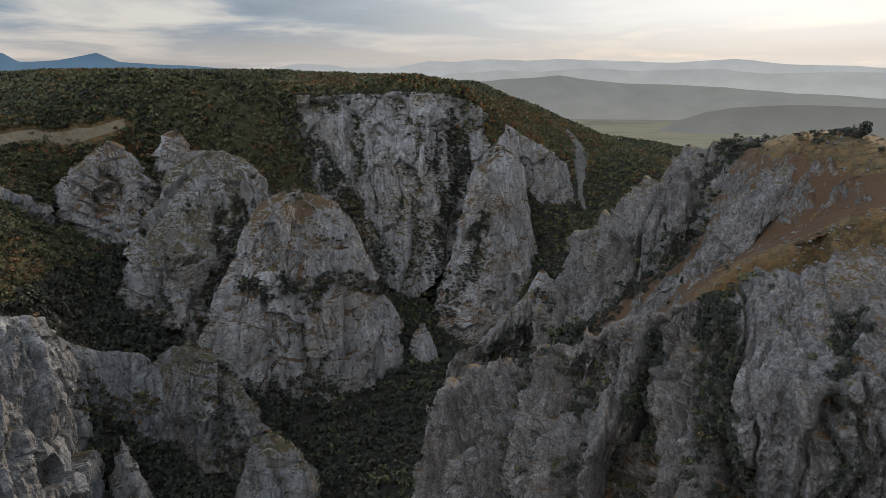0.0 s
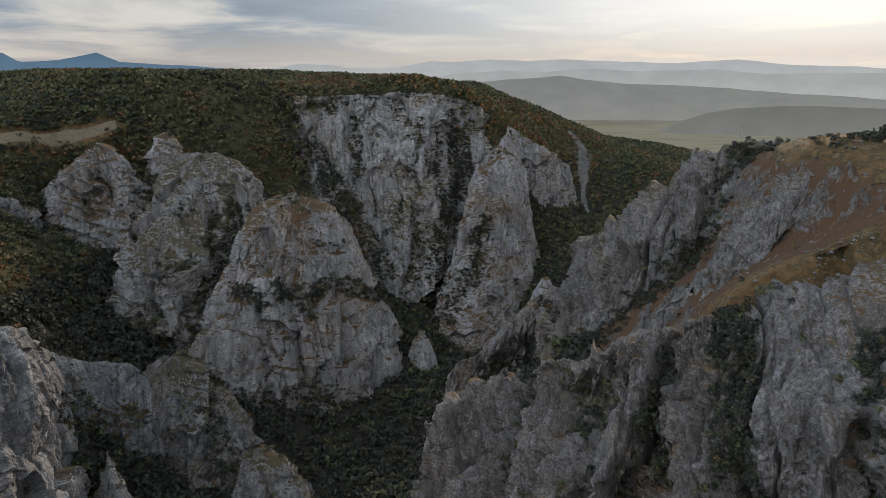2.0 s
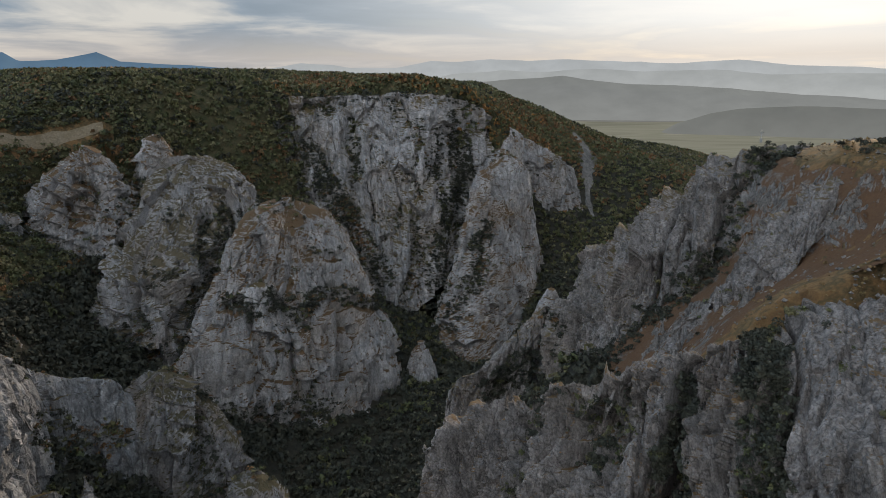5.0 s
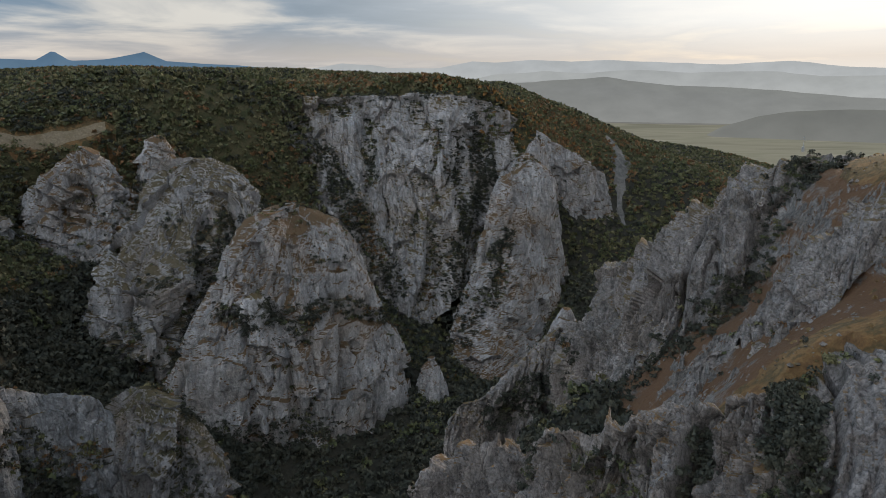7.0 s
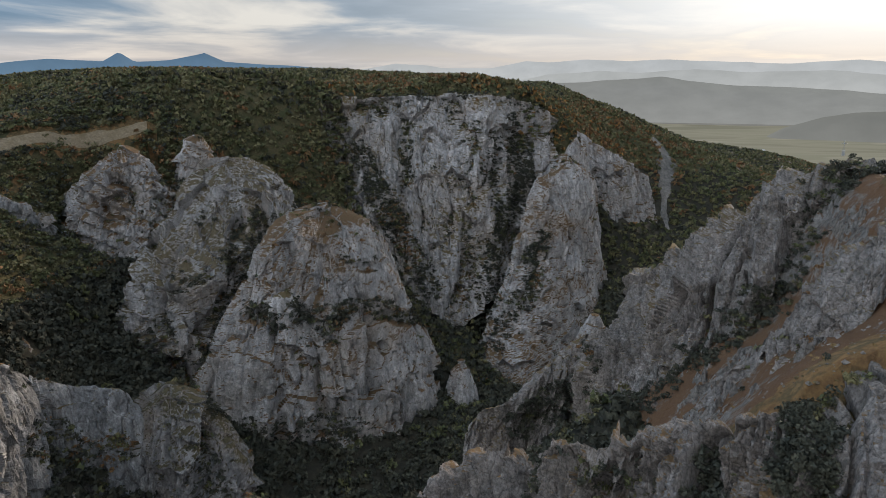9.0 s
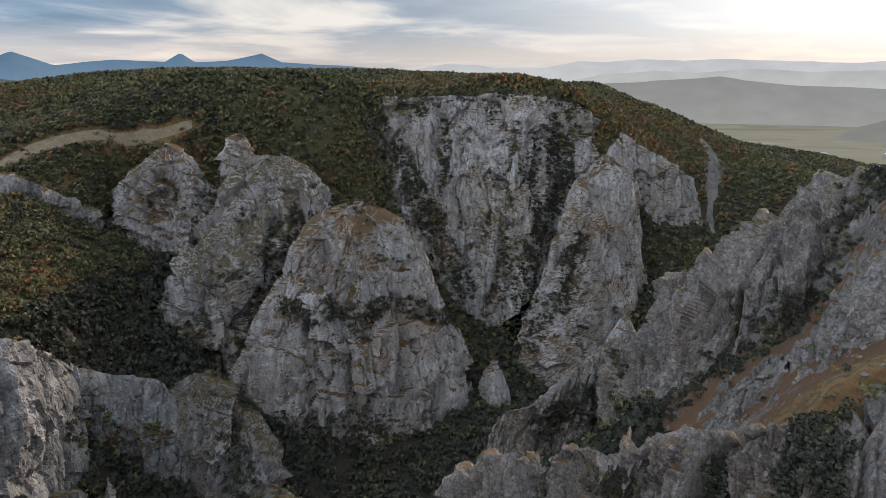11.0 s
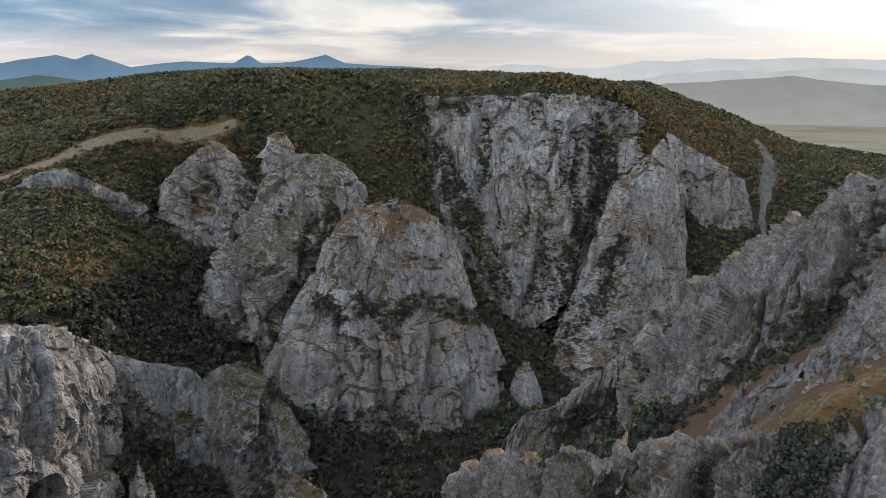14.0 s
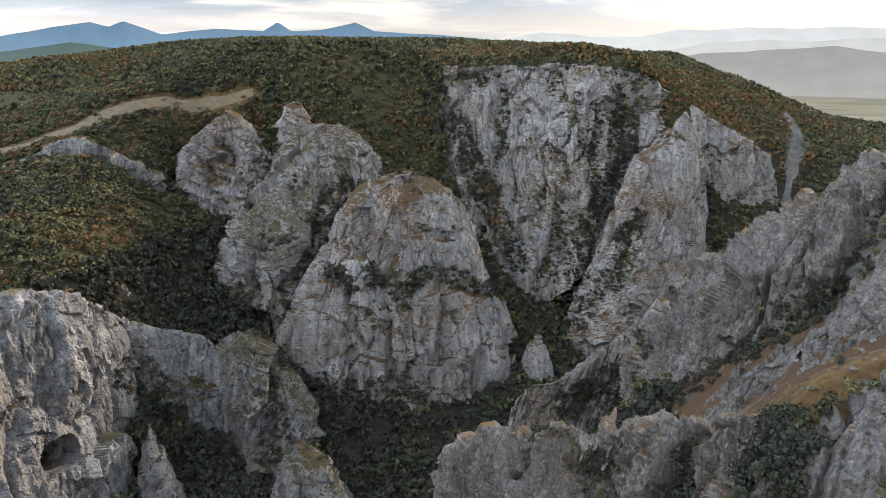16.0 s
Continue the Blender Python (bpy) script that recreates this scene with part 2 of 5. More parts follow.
ROCK_WALL = rock_material("wall_limestone", (0.410, 0.377, 0.363), (0.272, 0.248, 0.235), grass=0.66, soil=(0.13, 0.08, 0.045), stain=0.4)
ROCK_SLOPE = rock_material("stony_slope", (0.216, 0.192, 0.174), (0.121, 0.107, 0.096), grass=0.58, soil=(0.13, 0.066, 0.036), turf=(0.15, 0.084, 0.042), stain=0.2, wash=0.4, speck=1.7)
SCRUB = turf_material("woodland_floor", [(0.045, 0.048, 0.022), (0.075, 0.07, 0.03), (0.11, 0.088, 0.042), (0.07, 0.072, 0.03)], 0.09)
# near-black floor colour standing for the shade under the gorge woods
SHADED_FLOOR = turf_material("shaded_gorge_floor", [(0.030, 0.027, 0.019), (0.042, 0.037, 0.025), (0.06, 0.05, 0.032)], 0.2)
GRASS = turf_material("dry_grass", [(0.17, 0.09, 0.04), (0.26, 0.145, 0.06), (0.12, 0.085, 0.04), (0.30, 0.18, 0.08)], 0.12)
# field colours with the haze mixed in, all emitted
FIELDS = field_material("fields_haze_glow", [(0.150, 0.146, 0.112), (0.205, 0.196, 0.152), (0.175, 0.172, 0.130), (0.245, 0.228, 0.185)])
PATH_SOIL = turf_material("pale_path_soil", [(0.22, 0.16, 0.095), (0.34, 0.26, 0.17), (0.27, 0.2, 0.12)], 0.15)
BARK = turf_material("grey_bark", [(0.10, 0.085, 0.07), (0.16, 0.14, 0.12)], 1.5)
LEAF = {
    "green": leaf_material("green_leaves", (0.070, 0.078, 0.036), (0.095, 0.098, 0.044), (0.125, 0.118, 0.052)),
    # darkened and greyed for gorge shade; darker bushes elsewhere share it
    "dark": leaf_material("dark_shaded_leaves", (0.042, 0.043, 0.034), (0.052, 0.052, 0.038), (0.066, 0.062, 0.043)),
    "olive": leaf_material("olive_leaves", (0.105, 0.100, 0.054), (0.132, 0.120, 0.062), (0.165, 0.142, 0.070)),
    # autumn amber, made brighter to carry low sunlight on the rim
    "amber": leaf_material("amber_sunlit_leaves", (0.25, 0.125, 0.045), (0.30, 0.155, 0.055), (0.20, 0.125, 0.05)),
    "rust": leaf_material("rusty_leaves", (0.15, 0.085, 0.042), (0.20, 0.108, 0.05), (0.14, 0.094, 0.048)),
}

# ---- shapes ----
M32 = np.uint64(0xFFFFFFFF)


def hashed(ix, iy, iz, seed):
    h = (ix.astype(np.int64) * 374761393 + iy.astype(np.int64) * 668265263 + iz.astype(np.int64) * 2147483647 + seed * 1274126177).astype(np.uint64) & M32
    h = ((h ^ (h >> np.uint64(13))) * np.uint64(1274126177)) & M32
    h = ((h ^ (h >> np.uint64(16))) * np.uint64(2246822519)) & M32
    return ((h ^ (h >> np.uint64(15))) & np.uint64(0xFFFFFF)).astype(float) / 0xFFFFFF


def value_noise(p, seed=0):
    """Smooth noise from 0 to 1 at points p (n, 3)."""
    i = np.floor(p)
    f = p - i
    f = f * f * f * (f * (f * 6 - 15) + 10)
    i = i.astype(np.int64)
    out = 0
    for dx in (0, 1):
        for dy in (0, 1):
            for dz in (0, 1):
                w = (f[:, 0] if dx else 1 - f[:, 0]) * (f[:, 1] if dy else 1 - f[:, 1]) * (f[:, 2] if dz else 1 - f[:, 2])
                out = out + w * hashed(i[:, 0] + dx, i[:, 1] + dy, i[:, 2] + dz, seed)
    return out


def fbm(p, octaves=4, seed=0, gain=0.5):
    total, amp, norm = 0, 1.0, 0
    for k in range(octaves):
        total = total + amp * (value_noise(p * 2.03**k + 17.3 * k, seed + k) - 0.5)
        norm += amp
        amp *= gain
    return total / norm


def ridged(p, octaves=3, seed=0):
    total, amp, norm = 0, 1.0, 0
    for k in range(octaves):
        total = total + amp * (1 - 2 * np.abs(2 * value_noise(p * 2.1**k + 9.1 * k, seed + k) - 1))
        norm += amp
        amp *= 0.5
    return total / norm


def link_mesh(name, verts, faces, mat, smooth=False):
    """One mesh object from arrays; faces all have the same number of corners."""
    me = bpy.data.meshes.new(name)
    faces = np.asarray(faces, np.int32)
    n, k = faces.shape
    me.vertices.add(len(verts))
    me.vertices.foreach_set("co", np.asarray(verts, np.float32).ravel())
    me.loops.add(n * k)
    me.loops.foreach_set("vertex_index", faces.ravel())
    me.polygons.add(n)
    me.polygons.foreach_set("loop_start", np.arange(0, n * k, k, dtype=np.int32))
    me.polygons.foreach_set("use_smooth", np.full(n, smooth))
    me.update(calc_edges=True)
    me.materials.append(mat)
    return new(name, me)


def grid_faces(nu, nv, closed=False):
    u = np.arange(nu if closed else nu - 1)
    v = np.arange(nv - 1)
    a = (u[:, None] * nv + v).ravel()
    b = (((u + 1) % nu)[:, None] * nv + v).ravel()
    return np.stack([a, b, b + 1, a + 1], 1)


def grid_normals(g, closed):
    du = (np.roll(g, -1, 0) - np.roll(g, 1, 0)) if closed else np.gradient(g, axis=0)
    n = np.cross(du, np.gradient(g, axis=1))
    return n / (np.linalg.norm(n, axis=2, keepdims=True) + 1e-9)


def resample(line, n):
    """n points at even steps along a polyline whose corners are slightly rounded."""
    line = np.asarray(line, float)
    at = np.r_[0, np.cumsum(np.linalg.norm(np.diff(line, axis=0), axis=1))]
    t = np.linspace(0, at[-1], n)
    out = np.stack([np.interp(t, at, line[:, k]) for k in range(line.shape[1])], 1)
    for _ in range(max(1, n // 22)):
        out[1:-1] = (out[:-2] + 2 * out[1:-1] + out[2:]) / 4
    return out


def loft(sections, step, closed):
    """A grid of points over sections (k, nv, 3), run smoothly from one to the next at about the given step."""
    s = np.asarray(sections)
    k = len(s)
    mid = np.linalg.norm(np.diff(np.concatenate([s, s[:1]]) if closed else s, axis=0), axis=2).mean(1)
    out = []
    for a in range(k if closed else k - 1):
        n = max(2, int(mid[a] / step))
        t = (np.arange(n) / n)[:, None, None]
        if closed:
            p0, p1, p2, p3 = s[(a - 1) % k], s[a], s[(a + 1) % k], s[(a + 2) % k]
        else:
            p0, p1, p2, p3 = s[max(a - 1, 0)], s[a], s[a + 1], s[min(a + 2, k - 1)]
        out.append(0.5 * (2 * p1 + (p2 - p0) * t + (2 * p0 - 5 * p1 + 4 * p2 - p3) * t**2 + (3 * p1 - p0 - 3 * p2 + p3) * t**3))
    if not closed:
        out.append(s[-1:])
    return np.concatenate(out)


LEDGES = []  # places and upward share of the rock surfaces, for what grows on them


def clefts(p, wide, seed):
    """Narrow clefts between rounded bodies, 1 at their bottom."""
    return np.clip(1 - np.abs(2 * value_noise(p, seed) - 1) / wide, 0, 1) ** 1.4


def relief(p, q, rough, flute, strata, seed, spiky=0):
    """How far weathered limestone stands out from its plain form: ribs and grooves that run down the face, clefts, tilted beds, joints.
    p: places; q: the same as way along the crest (two numbers) and way down the face."""
    w = q + np.stack([fbm(p / 30.0, 2, seed + 50), fbm(p / 30.0, 2, seed + 60), 0 * p[:, 0]], 1) * 12
    w = w + np.stack([fbm(p / 5.0, 2, seed + 55), fbm(p / 5.0, 2, seed + 65), 0 * p[:, 0]], 1) * 1.4
    if spiky:
        # knife-edged pillars side by side, with narrow clefts between
        d = spiky * (6.5 * ridged(w * (1 / 17.0, 1 / 17.0, 1 / 150.0), 1, seed) + 3.2 * ridged(w * (1 / 6.2, 1 / 6.2, 1 / 45.0), 1, seed + 3) + 1.6 * ridged(w * (1 / 2.7, 1 / 2.7, 1 / 13.0), 2, seed + 5))
        d -= spiky * (9.0 * clefts(w * (1 / 15.0, 1 / 15.0, 1 / 90.0), 0.26, seed + 13) + 3.5 * clefts(w * (1 / 5.0, 1 / 5.0, 1 / 30.0), 0.24, seed + 14))
        d += spiky * (0.9 * ridged(p / (2.4, 2.4, 3.4), 2, seed + 9) + 2.4 * fbm(w * (1 / 9.0, 1 / 9.0, 1 / 16.0), 3, seed + 8))
        d -= np.percentile(d, 70)
    else:
        d = flute * (4.6 * (ridged(w * (1 / 26.0, 1 / 26.0, 1 / 150.0), 1, seed) - 0.4) + 2.3 * (ridged(w * (1 / 9.5, 1 / 9.5, 1 / 70.0), 1, seed + 15) - 0.4) + 1.0 * (ridged(w * (1 / 3.6, 1 / 3.6, 1 / 24.0), 2, seed + 17) - 0.4))
        d -= flute * (6.5 * clefts(w * (1 / 24.0, 1 / 24.0, 1 / 120.0), 0.2, seed + 5) + 2.6 * clefts(w * (1 / 9.0, 1 / 9.0, 1 / 50.0), 0.2, seed + 13))
    joint = np.abs(fbm(w * (1 / 11.0, 1 / 11.0, 1 / 40.0), 3, seed + 41))
    cut = d - 2.2 * np.clip(1 - joint / 0.03, 0, 1)
    d = rough * (4.0 * fbm(p / 24.0, 2, seed + 7) + 1.5 * fbm(p / 4.0, 3, seed + 21, 0.6) + 0.55 * ridged(p / (1.7, 1.7, 2.2), 2, seed + 22))
    d -= rough * 1.6 * clefts(p / (7.0, 7.0, 18.0), 0.16, seed + 27)
    # beds that dip to one side, each a small ledge over the next
    dip = (p[:, 2] + 0.45 * p[:, 0] + 0.2 * p[:, 1] + 11 * fbm(p / 25.0, 3, seed + 31)) / 7.5
    fade = np.clip(2.4 * fbm(p / 20.0, 2, seed + 33) + 0.55, 0, 1)
    d += strata * fade * 3.4 * ((1 - dip % 1.0) ** 1.6 - 0.4)
    return cut, d


def blocks(p, seed):
    """Broken faces: every cell of a loose lattice stands in or out a little and leans its own way."""
    i = np.floor(p).astype(np.int64)
    best = np.full(len(p), 9.0)
    own = np.zeros((len(p), 3), np.int64)
    off = np.zeros((len(p), 3))
    for dx in (-1, 0, 1):
        for dy in (-1, 0, 1):
            for dz in (-1, 0, 1):
                c = i + (dx, dy, dz)
                to = np.stack([c[:, k] + 0.15 + 0.7 * hashed(c[:, 0], c[:, 1], c[:, 2], seed + k) for k in range(3)], 1) - p
                far = (to * to).sum(1)
                hit = far < best
                best[hit], own[hit], off[hit] = far[hit], c[hit], to[hit]
    lean = np.stack([hashed(own[:, 0], own[:, 1], own[:, 2], seed + 5 + k) - 0.5 for k in range(3)], 1)
    return 0.45 * (hashed(own[:, 0], own[:, 1], own[:, 2], seed + 9) - 0.5) + 1.7 * (lean * off).sum(1)


def along(p, a, b):
    a, b = np.array(a, float), np.array(b, float)
    t = np.clip(((p - a) @ (b - a)) / ((b - a) @ (b - a)), 0, 1)
    return np.linalg.norm(p - a - t[:, None] * (b - a), axis=1)


def crag(name, sections, label="", mat=None, step=0.9, closed=False, rough=1.0, flute=1.0, dents=(), gullies=(), seed=1, category="rock", strata=0.4, parent=None, push=1.2, fins=0, fin_height=16, fin_name="rock_fin", spiky=0, broken=1.0, crisp=0.18):
    nv = max(6, int(max(np.linalg.norm(np.diff(np.asarray(s, float), axis=0), axis=1).sum() for s in sections) / step))
    g = loft([resample(s, nv) for s in sections], step, closed)
    n = grid_normals(g, closed)
    nu, nv = g.shape[:2]
    if n[..., 2].mean() < 0:
        n = -n
    p, q = g.reshape(-1, 3), n.reshape(-1, 3)
    u = np.r_[0, np.cumsum(np.linalg.norm(np.diff(g[:, nv // 3 : 2 * nv // 3].mean(1), axis=0), axis=1))]
    down = np.broadcast_to(np.arange(nv) * step, (nu, nv)).ravel()
    if closed:
        turn, r = u / (u[-1] + step) * 2 * math.pi, (u[-1] + step) / (2 * math.pi)
        q2 = np.stack([np.repeat(r * np.cos(turn), nv), np.repeat(r * np.sin(turn), nv), down], 1)
    else:
        q2 = np.stack([np.repeat(u, nv), 0 * down, down], 1)
    cut, d = relief(p, q2 + seed * 3.1, rough, flute, strata, seed, spiky)
    size = np.array([np.linalg.norm(np.diff(row, axis=0), axis=1).sum() for row in g])
    wide = np.linalg.norm((g[:, -1] - g[:, 0])[:, :2], axis=1)
    share = np.repeat(np.clip(size / 95 if closed else np.minimum(size / 95, wide / 45), 0.3, 1), nv)
    # level tops are worn smooth; round an axis the flutes begin below the top
    if closed:
        cut = cut * np.clip((down - 0.13 * nv * step) / (0.33 * nv * step), 0, 1)
        share = share.clip(0.45)
    d = (cut + d) * share * np.clip((1.02 - q[:, 2]) * 2.4, 0.3, 1)
    if broken and not parent:
        less = min(1.0, nv * step / 75) ** 1.5 if closed else 1.0
        bent = p + 2.0 * np.stack([fbm(p / 7.0, 2, seed + 91), fbm(p / 7.0, 2, seed + 92), fbm(p / 7.0, 2, seed + 93)], 1)
        d += less * broken * share * np.clip((1.02 - q[:, 2]) * 2.4, 0.6 if closed else 0.35, 1) * (11.0 * blocks(bent / (20.0, 20.0, 32.0), seed) + 2.0 * blocks(bent / (7.0, 7.0, 10.5), seed + 20))
        d += less * crisp * share * np.clip((1.02 - q[:, 2]) * 2.4, 0.5, 1) * (2.4 * blocks(bent / (3.4, 3.4, 6.0), seed + 60) + 1.0 * blocks(p / (1.5, 1.5, 2.3), seed + 80) + 0.7 * ridged(p / (2.2, 2.2, 6.0), 2, seed + 85))
    d += push
    for x, y, z, r, h, deep in dents:
        e = ((p[:, 0] - x) ** 2 + (p[:, 1] - y) ** 2) / r**2 + ((p[:, 2] - z) / h) ** 2
        d -= deep * np.clip(1.25 - e, 0, 1) ** 0.5
    wander = p + 9 * np.stack([fbm(p / 14.0, 3, seed + 81), fbm(p / 14.0, 3, seed + 82), fbm(p / 14.0, 3, seed + 83)], 1)
    for a, b, r, deep in gullies:
        d -= deep * np.clip(1.3 - along(wander, a, b) / r, 0, 1) ** 0.8
    plain, out = p, q
    p = p + q * d[:, None]
    g = p.reshape(nu, nv, 3)
    ob = link_mesh(name, p, grid_faces(nu, nv, closed), mat)
    n = grid_normals(g, closed)
    if n[..., 2].mean() < 0:
        n = -n
        ob.data.flip_normals()
    if not parent:
        LEDGES.append((p, n.reshape(-1, 3), step, d - push))
        tagged(ob, label, category)
    else:
        ob.parent = parent
        if label:
            tagged(ob, label)
    # fins and towers that lean on the steep faces, each a part
    if fins:
        rng = np.random.default_rng(seed)
        steep = np.where((out[:, 2] < 0.75) & (out[:, 2] > 0.05) & (d > -1))[0]
        taken = []
        for k in rng.permutation(steep):
            if len(taken) >= fins:
                break
            if any(np.linalg.norm(plain[k] - t) < 7 for t in taken):
                continue
            taken.append(plain[k])
            x, y, z = p[k] - out[k] * 1.5
            h, w = fin_height * rng.uniform(0.5, 1.2), rng.uniform(2.2, 4.5)
            lean = math.degrees(math.atan2(out[k][1], out[k][0]))
            top = z + rng.uniform(0.5, 3.5)
            spokes = []
            for turn in range(0, 360, 60):
                reach = w * (1.7 if turn == 0 else 0.8 if turn in (60, 300) else 0.7) * rng.uniform(0.8, 1.25)
                spokes.append((lean + turn, ((0, top), (reach * 0.16, top - h * 0.16), (reach * 0.5, top - h * 0.5), (reach, top - h))))
            dome(fin_name, (x, y), spokes, mat=mat, step=step * 1.05, rough=0.3 * rough, flute=0.28, strata=0.1, push=0, seed=seed + 1000 + len(taken), parent=ob)
    return ob


def dome(name, centre, spokes, label="", mat=None, **more):
    """A crag round an upright axis: spokes of (degrees from +x, ((reach, height), ...)) from the top outwards."""
    x, y = centre
    sections = [[(x + r * math.cos(radians(a)), y + r * math.sin(radians(a)), z) for r, z in line] for a, line in spokes]
    return crag(name, sections, label, mat, closed=True, **more)


def ridge(name, stations, label, mat, **more):
    """A crag along a crest: stations of (x, y, degrees its face looks to, ((out, height), ...)) from the back over the crest to the foot."""
    sections = [[(x + d * math.cos(radians(a)), y + d * math.sin(radians(a)), z) for d, z in line] for x, y, a, line in stations]
    return crag(name, sections, label, mat, **more)


# ---- the ground: one sheet, from spot heights of the plateau, the gorge and its slopes ----
PLATEAU = [(-442, 500, -8), (-460, 600, -3), (-430, 690, 9), (-365, 700, 19), (-245, 700, 18), (-160, 690, 15), (-60, 640, 6), (0, 640, 2),
           (58, 700, -3), (118, 760, -25), (142, 790, -36), (183, 700, -60), (228, 640, -85), (0, 575, -4), (-50, 560, -3), (30, 585, -11), (-120, 545, -4), (-200, 520, 5), (60, 640, -14), (-200, 410, -22), (-165, 440, -19), (-110, 500, -13),
           (-45, 515, -12), (0, 535, -8), (40, 545, -18), (66, 580, -28), (-241, 375, -32), (-300, 420, -22), (-420, 400, -25), (-150, 900, -20), (-450, 900, -30), (363, 1000, -98), (435, 1000, -112), (270, 960, -84), (500, 1000, -132), (340, 880, -112), (-100, 760, 4), (60, 880, -50), (20, 690, -5), (40, 610, -9), (90, 720, -16), (0, 760, -6), (-100, 600, 1), (-30, 700, 1)]
GORGE = [(-25, 300, -196), (-65, 300, -196), (-20, 345, -192), (8, 400, -184), (5, 435, -170), (-45, 250, -202), (-90, 215, -205), (-105, 285, -182),
         (-128, 325, -156), (-118, 380, -118), (-62, 430, -135), (-88, 465, -88), (-30, 430, -155), (30, 420, -186), (60, 380, -175), (110, 420, -165),
         (95, 470, -150), (-40, 485, -95), (0, 495, -95), (-75, 492, -72), (22, 508, -80), (-20, 462, -145), (60, 495, -150), (40, 470, -165), (44, 528, -72), (28, 518, -75), (58, 545, -62), (90, 545, -95), (115, 530, -125), (150, 600, -108), (220, 520, -140), (320, 600, -120), (330, 800, -120), (0, 100, -200), (-20, -120, -200), (-160, 60, -200)]
WEST = [(-188, 297, -116), (-195, 240, -90), (-211, 293, -78), (-243, 302, -58), (-270, 300, -56), (-295, 315, -52), (-168, 330, -128), (-185, 345, -100), (-165, 300, -137), (-250, 240, -75), (-215, 345, -80), (-300, 300, -60),
        (-300, 180, -90), (-420, 250, -70), (-120, 240, -190), (-150, 225, -172), (-140, 255, -175), (-260, 330, -46), (-175, 375, -72), (-210, 205, -90), (-198, 372, -84), (-222, 366, -72), (-160, 408, -62), (-145, 385, -95)]
EAST = [(60, 150, -84), (78, 137, -62), (95, 150, -54), (112, 165, -50), (127, 195, -26), (160, 195, -22), (210, 170, -26), (120, 130, -44), (95, 95, -92), (45, 80, -160), (15, 150, -150),
        (70, 180, -88), (60, 210, -100), (40, 240, -125), (100, 215, -66), (20, 250, -160), (125, 235, -30), (180, 250, -50), (200, 60, -110), (150, 330, -140), (0, 200, -185), (62, 112, -125), (76, 98, -118), (36, 130, -135), (96, 78, -105), (48, 122, -120)]
SPOTS = np.array(PLATEAU + GORGE + WEST + EAST, float)


def plate(r2):
    return r2 * np.log(r2 + 1e-9)


def solve_ground():
    n = len(SPOTS)
    xy, z = SPOTS[:, :2] / 100, SPOTS[:, 2]
    k = plate(((xy[:, None] - xy) ** 2).sum(2)) + 0.02 * np.eye(n)
    a = np.zeros((n + 3, n + 3))
    a[:n, :n], a[:n, n], a[:n, n + 1 :], a[n, :n], a[n + 1 :, :n] = k, 1, xy, 1, xy.T
    return xy, np.linalg.solve(a, np.r_[z, 0, 0, 0])


GROUND_XY, GROUND_W = solve_ground()
PLAIN = -205.0


def ground_height(x, y):
    x, y = np.asarray(x, float).ravel(), np.asarray(y, float).ravel()
    cx, cy = np.clip(x, -480, 520), np.clip(y, -150, 1060)
    q = np.stack([cx, cy], 1) / 100
    z = GROUND_W[-3] + q @ GROUND_W[-2:]
    for k in range(len(SPOTS)):
        z = z + GROUND_W[k] * plate(((q - GROUND_XY[k]) ** 2).sum(1))
    z = np.clip(z, -206, None)
    z = np.where(z > 4, 4 + 7 * np.tanh((z - 4) / 12), z)  # the plateau is nearly level
    far = np.hypot(x - cx, y - cy)
    p = np.stack([x, y, 0 * x], 1)
    near = np.clip(1 - far / 200, 0, 1)
    z = z + near * (2.5 * fbm(p / 28.0, 3, 5) + 3 * fbm(p / 90.0, 2, 6))
    blend = np.clip(far / 420, 0, 1)
    blend = blend * blend * (3 - 2 * blend)
    low = PLAIN + 10 * fbm(p / 600.0, 2, 8)
    return z * (1 - blend) + low * blend


SCREE_LINE = [(159, 692), (164, 672), (166, 655), (160, 636), (156, 618), (152, 598), (151, 575)]
FOOTPATH = [(-345, 300), (-312, 308), (-288, 318), (-273, 332), (-266, 350), (-256, 365), (-242, 379), (-224, 396), (-200, 408)]


def from_path(x, y):
    p = np.stack([x, y, 0 * x], 1)
    return np.min([along(p, (*a, 0), (*b, 0)) for a, b in zip(FOOTPATH, FOOTPATH[1:])], axis=0)


CREST = ((23, 42, 58, 72, 94, 119, 150, 190), (166, 148, 136, 132, 135, 130, 122, 105))  # the grassy eastern crest, x and y


def bare_grass(x, y):
    """How far dry grass takes the place of scrub: the eastern shelf and summit, glades on the west rim."""
    p = np.stack([x, y, 0 * x], 1)
    ragged = 9 * fbm(p / 14.0, 3, 99)
    east = np.minimum.reduce([x - 18 - 0.12 * (y - 150), 238 - y, y - np.interp(x, *CREST) + 10, 97 + ground_height(x, y)]) + ragged
    west = np.interp(x, (-320, -200), (10, 4)) - from_path(x, y) + 0.5 * ragged
    glade = 4 - np.hypot(x + 243, (y - 343) * 0.7) + 0.6 * ragged
    return np.maximum.reduce([east, west, glade])



